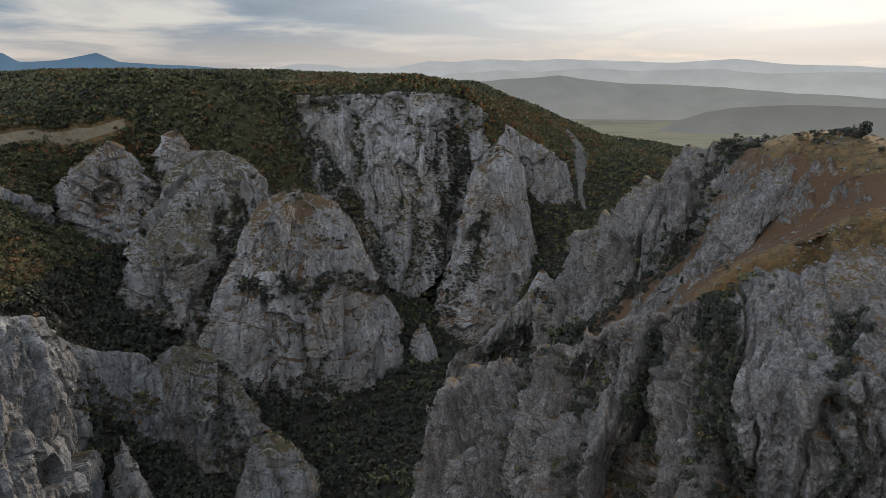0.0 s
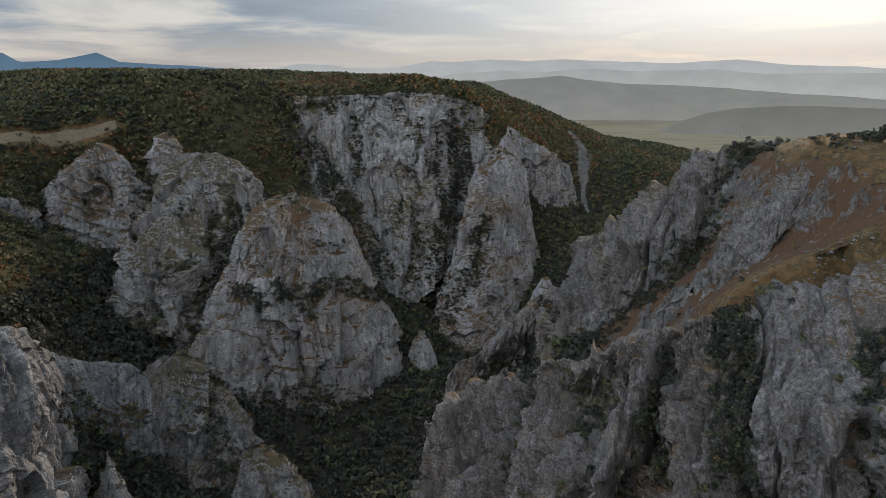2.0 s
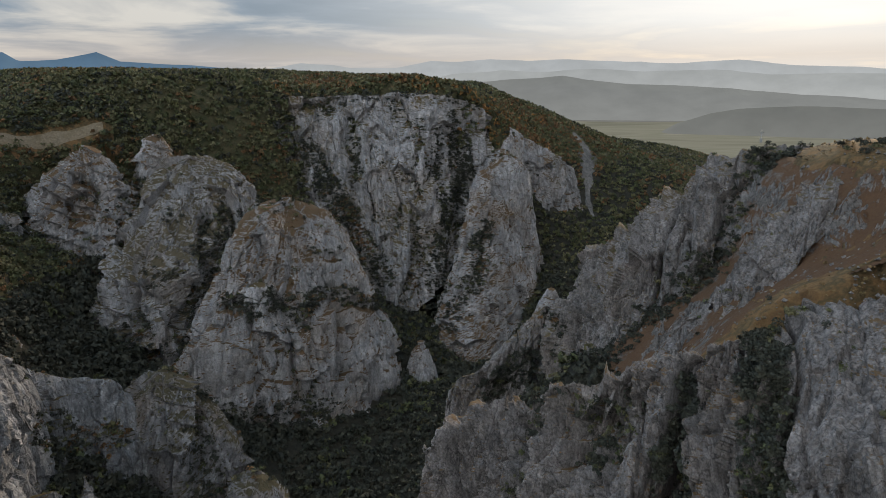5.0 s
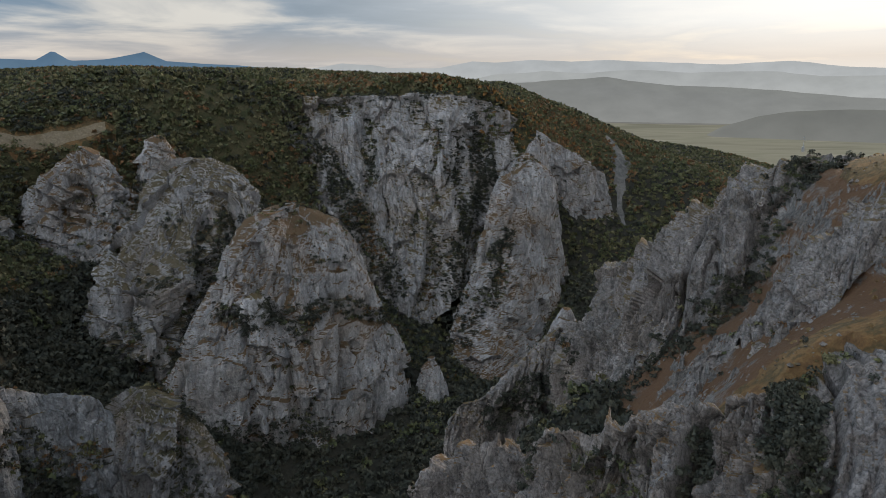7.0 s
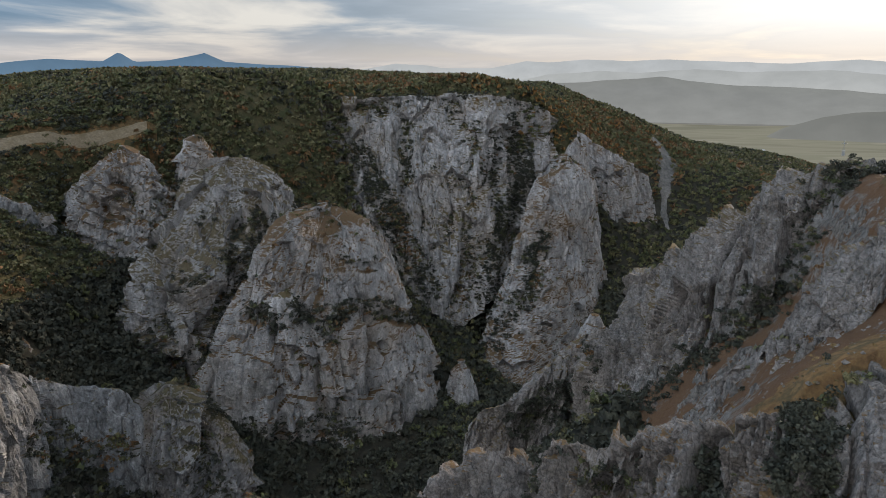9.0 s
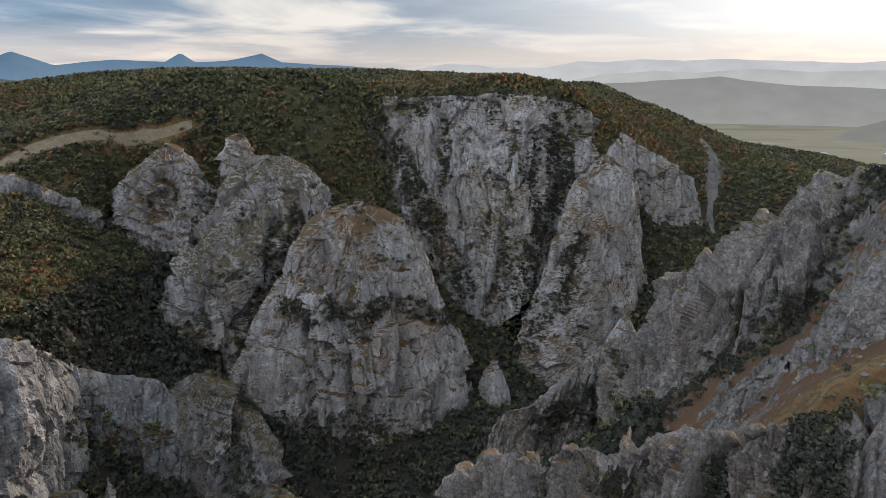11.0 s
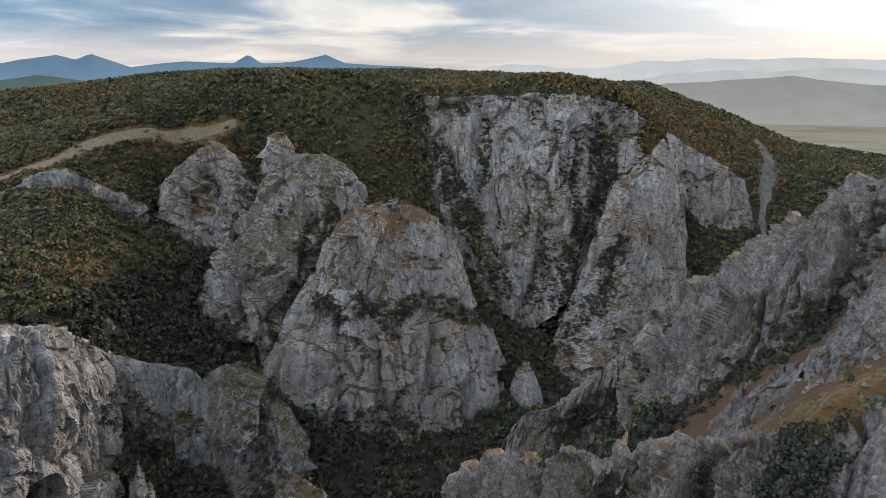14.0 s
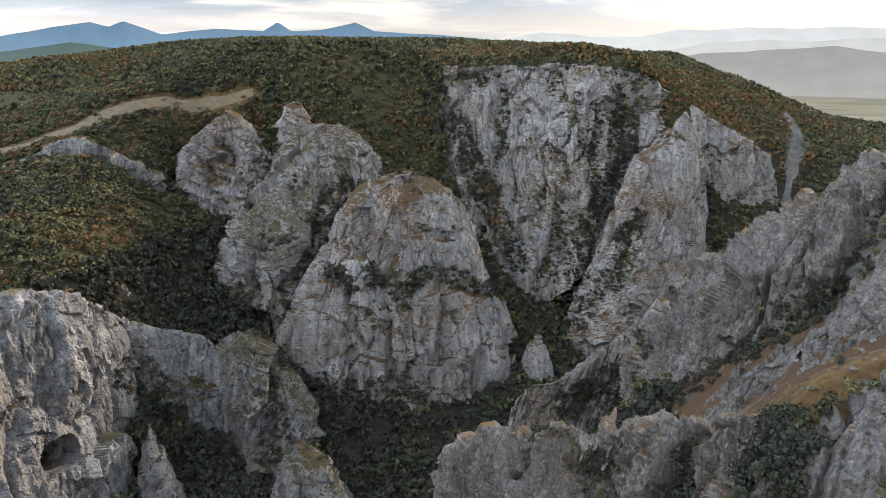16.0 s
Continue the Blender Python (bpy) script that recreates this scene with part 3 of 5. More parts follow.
# ---- the rocks of the gorge ----
dome("limestone_dome", (-88, 385), [
    (0, ((0, -68), (18, -74), (33, -86), (46, -122), (58, -150), (66, -190))),
    (315, ((0, -68), (18, -80), (34, -104), (43, -138), (52, -165), (58, -195))),
    (290, ((0, -68), (22, -84), (42, -110), (54, -130), (59, -160), (62, -195))),
    (270, ((0, -68), (20, -80), (36, -98), (54, -118), (61, -135), (64, -190))),
    (247, ((0, -68), (32, -72), (56, -88), (68, -112), (78, -134), (84, -185))),
    (236, ((0, -68), (30, -72), (50, -88), (74, -126), (90, -150), (94, -180))),
    (215, ((0, -68), (22, -73), (36, -92), (52, -128), (58, -150), (62, -170))),
    (180, ((0, -68), (16, -71), (24, -90), (30, -115), (34, -130), (38, -150))),
    (120, ((0, -68), (14, -72), (20, -82), (26, -100), (30, -130), (34, -150))),
    (60, ((0, -68), (18, -74), (28, -92), (34, -112), (42, -140), (48, -165))),
], "great rounded limestone dome rising from the gorge floor", ROCK_PALE, step=0.7, rough=0.25, flute=0.6, broken=0.62, crisp=0.16, seed=11, strata=0.1, fins=9, fin_height=9, fin_name="rock_block",
    gullies=[((-112, 324, -110), (-96, 330, -121), 3.2, 2.5), ((-92, 334, -112), (-74, 344, -124), 3.4, 2.5), ((-58, 354, -118), (-38, 388, -140), 3.5, 3.5), ((-74, 345, -128), (-64, 336, -175), 2.4, 3), ((-110, 340, -88), (-90, 352, -98), 2.5, 2), ((-72, 350, -95), (-58, 372, -100), 3, 2.5)], dents=[(-53, 357, -142, 2.6, 4.5, 6), (-107, 327, -112, 4, 4, 4)])
dome("limestone_block", (-98, 331), [
    (0, ((0, -104), (4, -106), (6, -112), (7, -120))), (300, ((0, -104), (4, -106), (5.5, -113), (6, -121))), (250, ((0, -104), (3.5, -106), (5, -113), (5.5, -121))),
    (200, ((0, -104), (4, -106), (6, -112), (7, -120))), (90, ((0, -104), (4, -105), (6, -108), (8, -116)))],
    "white block standing on the ledge of the great dome", ROCK_WALL, step=0.5, rough=0.4, flute=0.3, broken=0.6, seed=13)

dome("limestone_buttress", (-145, 392), [
    (0, ((0, -42), (12, -44), (22, -49), (34, -66), (42, -85), (46, -105))),
    (310, ((0, -42), (12, -55), (28, -76), (33, -98), (37, -128), (40, -155))),
    (285, ((0, -42), (14, -58), (34, -82), (44, -100), (50, -128), (54, -160))),
    (268, ((0, -42), (18, -60), (42, -86), (58, -102), (68, -124), (72, -160))),
    (252, ((0, -42), (20, -60), (44, -84), (64, -104), (74, -124), (78, -160))),
    (238, ((0, -42), (20, -60), (40, -78), (62, -98), (72, -118), (76, -150))),
    (215, ((0, -42), (16, -51), (34, -70), (50, -90), (60, -108), (68, -132))),
    (170, ((0, -42), (14, -47), (26, -55), (40, -66), (50, -80), (58, -100))),
    (90, ((0, -42), (8, -44), (14, -48), (20, -55), (26, -62), (32, -75))),
], "tilted limestone buttress with dry turf on its back", ROCK_TURFY, step=0.75, rough=0.45, flute=0.6, broken=1.0, crisp=0.2, seed=23, strata=0.45, fins=9, fin_height=11, fin_name="rock_block",
    gullies=[((-132, 372, -70), (-140, 330, -130), 4, 6), ((-150, 350, -90), (-160, 326, -112), 3, 4)])

dome("limestone_crag", (-198, 373), [
    (0, ((0, -35), (7, -40), (13, -54), (20, -70), (34, -92))),
    (315, ((0, -35), (6, -42), (14, -58), (22, -76), (27, -100))),
    (270, ((0, -35), (6, -42), (13, -58), (21, -76), (25, -104))),
    (235, ((0, -35), (7, -42), (18, -56), (27, -72), (31, -98))),
    (200, ((0, -35), (8, -41), (20, -52), (29, -66), (34, -88))),
    (150, ((0, -35), (7, -38), (14, -46), (22, -56), (30, -70))),
    (90, ((0, -35), (5, -36), (9, -38), (14, -42), (18, -50))),
    (40, ((0, -35), (6, -38), (12, -46), (18, -56), (26, -70))),
], "broken white crag under the plateau rim", ROCK_PALE, step=0.7, rough=0.9, flute=0.8, broken=1.0, seed=31, strata=1.1, fins=7, fin_height=8, fin_name="rock_block",
    gullies=[((-200, 362, -52), (-186, 362, -60), 2.6, 5), ((-206, 356, -62), (-190, 358, -72), 2.6, 5)])
dome("limestone_crag", (-169, 402), [
    (0, ((0, -31), (6, -33), (10, -42), (14, -58))),
    (300, ((0, -31), (5, -35), (10, -47), (15, -64))),
    (250, ((0, -31), (6, -35), (11, -46), (16, -64))),
    (180, ((0, -31), (6, -34), (11, -46), (16, -60))),
    (90, ((0, -31), (4, -31), (8, -33), (12, -38))),
], "small white crag under the plateau rim", ROCK_PALE, step=0.7, rough=0.9, flute=0.7, strata=1.0, seed=37, fins=4, fin_height=7, fin_name="rock_block")

ridge("limestone_wall", [
    (-122, 512, 270, ((-10, -16), (0, -12), (5, -20), (9, -30), (12, -38), (16, -50))),
    (-100, 510, 270, ((-10, -16), (0, -11), (8, -24), (20, -48), (28, -66), (34, -80))),
    (-78, 512, 270, ((-10, -16), (0, -9), (12, -26), (26, -50), (40, -80), (48, -105))),
    (-58, 512, 270, ((-10, -16), (0, -9), (10, -24), (30, -60), (48, -98), (58, -130))),
    (-38, 513, 270, ((-10, -15), (0, -9), (10, -24), (44, -88), (66, -132), (76, -165))),
    (-20, 517, 270, ((-10, -14), (0, -8), (14, -28), (46, -86), (70, -132), (84, -165))),
    (-2, 523, 270, ((-10, -14), (0, -8), (22, -24), (34, -48), (56, -108), (72, -155))),
    (18, 532, 270, ((-10, -16), (0, -12), (8, -34), (18, -60), (40, -98), (54, -135))),
    (36, 546, 270, ((-10, -22), (0, -16), (8, -35), (22, -62), (40, -98), (52, -130))),
    (56, 560, 268, ((-10, -34), (0, -30), (8, -42), (20, -62), (32, -84), (44, -110))),
], "high grey limestone wall below the wooded plateau", ROCK_WALL, step=0.9, rough=0.6, flute=0.62, broken=0.6, seed=41, strata=0.3, category="cliff", fins=14, fin_height=20,
    gullies=[((8, 512, -40), (2, 480, -115), 6, 6), ((-58, 500, -20), (-52, 470, -90), 4, 5), ((24, 520, -30), (28, 500, -85), 6, 6)])

dome("limestone_pinnacle", (62, 498), [
    (0, ((0, -54), (9, -60), (15, -76), (20, -108), (26, -140), (32, -170))),
    (330, ((0, -54), (10, -62), (16, -82), (21, -115), (28, -150), (36, -180))),
    (300, ((0, -54), (9, -66), (15, -92), (21, -125), (32, -158), (44, -188))),
    (270, ((0, -54), (8, -66), (16, -96), (28, -130), (45, -162), (60, -192))),
    (247, ((0, -54), (8, -62), (20, -86), (44, -120), (70, -152), (98, -190))),
    (229, ((0, -54), (10, -60), (30, -72), (52, -108), (74, -140), (102, -188))),
    (214, ((0, -54), (14, -61), (30, -67), (38, -92), (50, -128), (64, -170))),
    (175, ((0, -54), (8, -60), (14, -68), (20, -90), (26, -115), (34, -150))),
    (110, ((0, -54), (10, -52), (24, -53), (36, -56), (46, -60), (56, -64))),
    (60, ((0, -54), (9, -58), (16, -68), (24, -84), (32, -100), (40, -118))),
], "slender limestone pinnacle with a smooth pale flank", ROCK_PALE, step=0.85, rough=0.4, flute=0.45, broken=0.55, seed=53, strata=0.2, fins=5, fin_height=22)

dome("limestone_needle", (67, 524), [
    (0, ((0, -40), (5, -49), (9, -62), (14, -84), (18, -112))),
    (300, ((0, -40), (4, -50), (8, -66), (13, -92), (17, -120))),
    (245, ((0, -40), (4, -48), (9, -60), (15, -76), (22, -100))),
    (205, ((0, -40), (5, -48), (10, -60), (15, -76), (20, -104))),
    (150, ((0, -40), (5, -47), (9, -57), (13, -68), (17, -80))),
    (70, ((0, -40), (6, -44), (13, -50), (20, -58), (28, -70))),
], "sharp pale limestone needle above the pinnacle's shoulder", ROCK_PALE, step=0.75, rough=0.4, flute=0.4, broken=0.5, seed=59, strata=0.2)

ridge("limestone_crag", [
    (72, 560, 275, ((-8, -40), (0, -38), (8, -58), (14, -84))),
    (96, 562, 275, ((-8, -56), (0, -52), (10, -75), (18, -104))),
    (116, 574, 275, ((-8, -72), (0, -64), (10, -88), (20, -122))),
    (132, 588, 275, ((-8, -84), (0, -76), (9, -102), (18, -132))),
    (144, 596, 275, ((-8, -106), (0, -98), (6, -112), (12, -136))),
], "stepped pale crag with ivy on a wooded shoulder", ROCK_PALE, step=0.8, rough=0.7, flute=1.1, broken=0.8, crisp=0.4, seed=61)
ridge("limestone_crag", [
    (122, 770, 270, ((-6, -34), (0, -31), (4, -38), (7, -48))),
    (142, 782, 270, ((-6, -42), (0, -36), (6, -46), (9, -58))),
    (168, 778, 270, ((-6, -54), (0, -49), (4, -56), (7, -66))),
], "far grey outcrop on the wooded shoulder", ROCK_WALL, step=1.2, rough=1.0, seed=67)
dome("limestone_boulder", (-10, 385), [
    (0, ((0, -160), (4, -166), (8, -180), (11, -200))), (270, ((0, -160), (3, -166), (7, -180), (10, -200))),
    (180, ((0, -160), (5, -167), (9, -182), (12, -200))), (90, ((0, -160), (4, -166), (8, -180), (11, -200)))],
    "small upright rock beside the great dome", ROCK_PALE, step=0.7, rough=1.0, flute=0.5, seed=71)

ridge("limestone_spur", [
    (-2, 258, 235, ((-16, -172), (-9, -150), (0, -140), (5, -156), (10, -176), (15, -205))),
    (4, 264, 235, ((-16, -168), (-7, -136), (1, -132), (7, -150), (12, -172), (18, -205))),
    (14, 270, 235, ((-16, -165), (-6, -134), (1, -131), (9, -150), (15, -172), (22, -203))),
    (25, 277, 235, ((-16, -160), (-5, -128), (1, -125), (10, -146), (17, -168), (24, -200))),
    (36, 284, 235, ((-16, -152), (-5, -119), (1, -116), (12, -138), (20, -162), (28, -195))),
    (50, 291, 235, ((-16, -145), (-5, -110), (1, -106), (14, -128), (24, -152), (34, -186))),
], "low smooth limestone spur running down to the gorge floor", ROCK_GREY, step=0.6, rough=0.5, flute=0.5, broken=0.35, crisp=0.35, seed=87, strata=0.15, category="cliff", fins=5, fin_height=12)
dome("limestone_fang", (54, 302), [
    (0, ((0, -102), (5, -112), (9, -126), (13, -150))), (300, ((0, -102), (4, -113), (9, -130), (15, -158))),
    (255, ((0, -102), (5, -113), (12, -130), (19, -158))), (215, ((0, -102), (7, -113), (15, -127), (24, -152))),
    (150, ((0, -102), (5, -110), (9, -122), (14, -145))), (70, ((0, -102), (4, -108), (8, -120), (12, -140)))],
    "smooth pale fang of limestone against the ridge", ROCK_PALE, step=0.6, rough=0.4, flute=0.5, broken=0.5, seed=89, strata=0.2)

ridge("limestone_ridge", [
    (55, 286, 235, ((-10, -138), (0, -102), (12, -118), (24, -146), (34, -180))),
    (66, 284, 235, ((-12, -130), (0, -82), (16, -95), (32, -114), (42, -145))),
    (84, 278, 235, ((-14, -115), (0, -66), (20, -77), (42, -95), (54, -122))),
    (98, 266, 235, ((-14, -100), (0, -47), (14, -52), (40, -68), (54, -100))),
    (112, 254, 235, ((-14, -90), (0, -31), (15, -41), (34, -62), (46, -90))),
    (125, 246, 235, ((-12, -60), (0, -23), (12, -33), (28, -54), (36, -76))),
    (142, 238, 235, ((-10, -50), (0, -25), (10, -34), (22, -48), (34, -62))),
], "long grey limestone ridge climbing to a summit", ROCK_GREY, step=0.65, rough=0.5, flute=1.0, spiky=0.85, broken=0.7, crisp=0.5, seed=83, strata=0.15, category="cliff", fins=10, fin_height=16,
    gullies=[((122, 238, -34), (96, 222, -72), 4, 6), ((70, 262, -90), (52, 246, -120), 4, 5)])

ridge("limestone_rib", [
    (62, 186, 235, ((-10, -104), (-4, -96), (0, -92), (6, -98), (10, -108))),
    (72, 190, 235, ((-14, -98), (-5, -86), (0, -82), (9, -92), (15, -104))),
    (86, 192, 235, ((-14, -84), (-5, -72), (0, -67), (10, -78), (18, -92))),
    (98, 191, 235, ((-14, -72), (-5, -58), (0, -54), (12, -64), (22, -76))),
    (110, 190, 235, ((-14, -60), (-5, -46), (0, -42), (12, -50), (24, -62))),
    (122, 194, 235, ((-12, -46), (-5, -34), (0, -30), (12, -38), (24, -50))),
    (136, 198, 235, ((-10, -38), (-5, -28), (0, -25), (10, -30), (20, -40))),
], "rugged limestone rib above a grassy shelf", ROCK_GREY, step=0.55, rough=0.7, flute=1.0, spiky=0.7, crisp=0.6, seed=97, strata=0.15, fins=16, fin_height=9)

ridge("limestone_cliff", [
    (-14, 197, 240, ((-10, -160), (-4, -138), (0, -127), (8, -146), (19, -168), (31, -205))),
    (8, 184, 240, ((-14, -130), (-5, -112), (0, -104), (10, -120), (26, -150), (44, -200))),
    (23, 166, 242, ((-14, -104), (-6, -94), (0, -91), (11, -108), (27, -140), (45, -195))),
    (42, 148, 245, ((-15, -98), (-6, -80), (0, -77), (10, -90), (28, -104), (46, -180))),
    (58, 136, 245, ((-14, -82), (-6, -69), (0, -67), (8, -82), (22, -102), (42, -180))),
    (72, 132, 245, ((-14, -78), (-6, -64), (0, -62), (14, -70), (32, -90), (54, -175))),
    (94, 135, 245, ((-14, -72), (-6, -60), (0, -58), (23, -66), (46, -78), (66, -165))),
    (119, 130, 245, ((-14, -62), (-6, -49), (0, -47), (25, -56), (50, -68), (80, -160))),
    (150, 122, 245, ((-14, -54), (-6, -40), (0, -38), (25, -49), (54, -64), (86, -150))),
    (190, 105, 245, ((-14, -52), (-6, -38), (0, -36), (25, -47), (54, -62), (90, -150))),
], "fluted grey limestone cliffs below a grassy crest", ROCK_CREST, step=0.57, rough=0.35, flute=1.0, spiky=1.3, broken=0.45, crisp=0.6, push=0.2, seed=103, strata=0.1, category="cliff",
    fins=20, fin_height=22,
    gullies=[((79, 138, -60), (64, 110, -92), 5, 13), ((64, 110, -92), (57, 88, -140), 6.5, 13), ((56, 137, -76), (47, 123, -95), 3, 7), ((47, 123, -95), (42, 108, -130), 4, 8), ((20, 166, -98), (6, 140, -150), 4, 10), ((34, 150, -88), (24, 124, -130), 4, 10),
             ((100, 112, -58), (84, 88, -80), 4, 6), ((84, 88, -80), (78, 74, -115), 5, 7), ((128, 108, -50), (108, 82, -75), 4, 6), ((112, 116, -50), (98, 94, -66), 3, 4)])

dome("limestone_finger", (64, 112), [
    (0, ((0, -94), (1.6, -99), (2.6, -108), (4, -124))), (270, ((0, -94), (1.4, -99), (2.4, -108), (4, -124))),
    (180, ((0, -94), (1.6, -99), (2.8, -108), (4, -124))), (90, ((0, -94), (1.4, -98), (2.4, -106), (4, -122)))],
    "thin upright finger of rock in the bushy gully", ROCK_GREY, step=0.4, rough=0.3, flute=0.2, seed=109)

ridge("cave_cliff", [
    (-190, 140, 315, ((-14, -100), (0, -80), (12, -95), (22, -120), (32, -155), (38, -205))),
    (-178, 182, 315, ((-14, -102), (0, -83), (10, -97), (18, -120), (28, -150), (34, -205))),
    (-171, 210, 315, ((-14, -108), (0, -90), (7, -102), (13, -126), (23, -155), (30, -200))),
    (-172, 235, 310, ((-12, -122), (0, -107), (6, -120), (11, -142), (17, -165), (22, -190))),
    (-168, 254, 300, ((-12, -136), (0, -122), (5, -133), (9, -150), (14, -168), (18, -185))),
    (-150, 266, 290, ((-12, -138), (0, -130), (5, -142), (9, -158), (13, -172), (18, -190))),
    (-138, 272, 285, ((-10, -156), (0, -148), (3, -154), (6, -166), (9, -178), (12, -196))),
], "bleached white cliff with a dark cave at its foot", ROCK_WHITE, step=0.65, rough=0.35, flute=0.55, broken=0.5, crisp=0.25, seed=113, strata=0.12, category="cliff", fins=8, fin_height=14,
    dents=[(-155, 187, -144, 8.5, 5.5, 30)])
dome("limestone_knoll", (-132, 270), [
    (0, ((0, -127), (12, -135), (24, -150), (36, -185))), (315, ((0, -127), (9, -137), (18, -160), (28, -192))),
    (270, ((0, -127), (6, -135), (11, -156), (15, -190))), (225, ((0, -127), (8, -137), (14, -160), (18, -188))),
    (180, ((0, -127), (10, -133), (18, -148), (24, -170))), (90, ((0, -127), (8, -129), (16, -136), (24, -150)))],
    "steep limestone knoll half covered with turf", ROCK_MOSSY, step=0.6, rough=0.8, flute=1.0, broken=1.1, crisp=0.5, strata=0.6, seed=127, fins=4, fin_height=10, fin_name="rock_block")
dome("limestone_knoll", (-86, 236), [
    (0, ((0, -160), (10, -166), (18, -182), (22, -205))), (270, ((0, -160), (7, -166), (13, -184), (16, -205))),
    (180, ((0, -160), (9, -165), (16, -180), (20, -205))), (90, ((0, -160), (8, -163), (14, -172), (18, -195)))],
    "low rounded rock among the trees of the gorge", ROCK_MOSSY, step=0.6, rough=0.9, flute=0.9, broken=1.1, crisp=0.5, seed=131, fins=3, fin_height=6, fin_name="rock_block")
dome("limestone_spire", (-144, 217), [
    (0, ((0, -146), (4, -154), (8, -172), (11, -195))), (270, ((0, -146), (4, -154), (8, -172), (11, -195))),
    (180, ((0, -146), (4, -154), (8, -172), (11, -195))), (90, ((0, -146), (4, -154), (8, -170), (11, -190)))],
    "short turf-covered spire beside the cave cliff", ROCK_MOSSY, step=0.6, rough=1.6, flute=0.3, seed=137)
ridge("limestone_rib", [
    (-292, 290, 290, ((-6, -68), (0, -63), (3, -66), (6, -73))),
    (-272, 304, 290, ((-6, -60), (0, -54), (3, -58), (6, -65))),
    (-259, 313, 285, ((-6, -52), (0, -46), (3, -51), (6, -58))),
    (-245, 320, 280, ((-6, -54), (0, -49), (3, -54), (6, -62))),
    (-231, 327, 270, ((-6, -64), (0, -59), (3, -64), (6, -72))),
    (-216, 336, 270, ((-6, -78), (0, -73), (3, -78), (6, -86))),
], "low broken white rib beside the pale footpath", ROCK_WHITE, step=0.5, rough=2.2, flute=0.8, seed=139)


FLOOR = np.full((210, 250), 999.0)  # lowest rock in each square of 5 m
for pts, _, _, carved in LEDGES:
    i, j = ((pts[:, 0] + 500) / 5).astype(int).clip(0, 209), ((pts[:, 1] + 100) / 5).astype(int).clip(0, 249)
    np.minimum.at(FLOOR, (i, j), pts[:, 2])


def build_ground():
    out = np.geomspace(4, 560, 34).cumsum()
    out = out * (4450 / out[-1])
    xs = np.r_[-480 - out[::-1], np.arange(-480, 521, 5.0), 520 + out]
    ys = np.r_[-150 - out[::-1], np.arange(-150, 1061, 5.0), 1060 + out * (3800 / 4450)]
    gx, gy = np.meshgrid(xs, ys, indexing="ij")
    z = ground_height(gx, gy)
    i, j = ((gx.ravel() + 500) / 5).astype(int), ((gy.ravel() + 100) / 5).astype(int)
    ok = (i > 0) & (j > 0) & (i < FLOOR.shape[0] - 1) & (j < FLOOR.shape[1] - 1)
    i, j = i.clip(1, FLOOR.shape[0] - 2), j.clip(1, FLOOR.shape[1] - 2)
    covered = np.min([FLOOR[i + a, j + b] < 900 for a in (-1, 0, 1) for b in (-1, 0, 1)], axis=0) & ok
    under = np.min([FLOOR[i + a, j + b] for a in (-1, 0, 1) for b in (-1, 0, 1)], axis=0)
    z = np.where(covered, np.minimum(z, np.maximum(under - 2, z - 40)), z)
    v = np.stack([gx.ravel(), gy.ravel(), z], 1)
    f = grid_faces(len(xs), len(ys))
    ob = link_mesh("ground", v, f, SCRUB, True)
    for m in (GRASS, FIELDS, SHADED_FLOOR):
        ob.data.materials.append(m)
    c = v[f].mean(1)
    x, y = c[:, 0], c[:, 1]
    # gorge shade painted as a darker floor below a wavering height
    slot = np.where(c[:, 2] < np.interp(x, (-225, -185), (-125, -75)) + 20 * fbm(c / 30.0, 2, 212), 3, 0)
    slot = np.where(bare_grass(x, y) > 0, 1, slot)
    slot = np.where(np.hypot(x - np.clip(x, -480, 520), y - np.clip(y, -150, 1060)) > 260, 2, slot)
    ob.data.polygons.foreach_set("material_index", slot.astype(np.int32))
    tagged(ob, "wooded karst ground falling from plateau into gorge", "ground", kind="structure")


build_ground()


def along_line(p, line):
    return np.min([along(p, (*a, 0), (*b, 0)) for a, b in zip(line, line[1:])], axis=0)


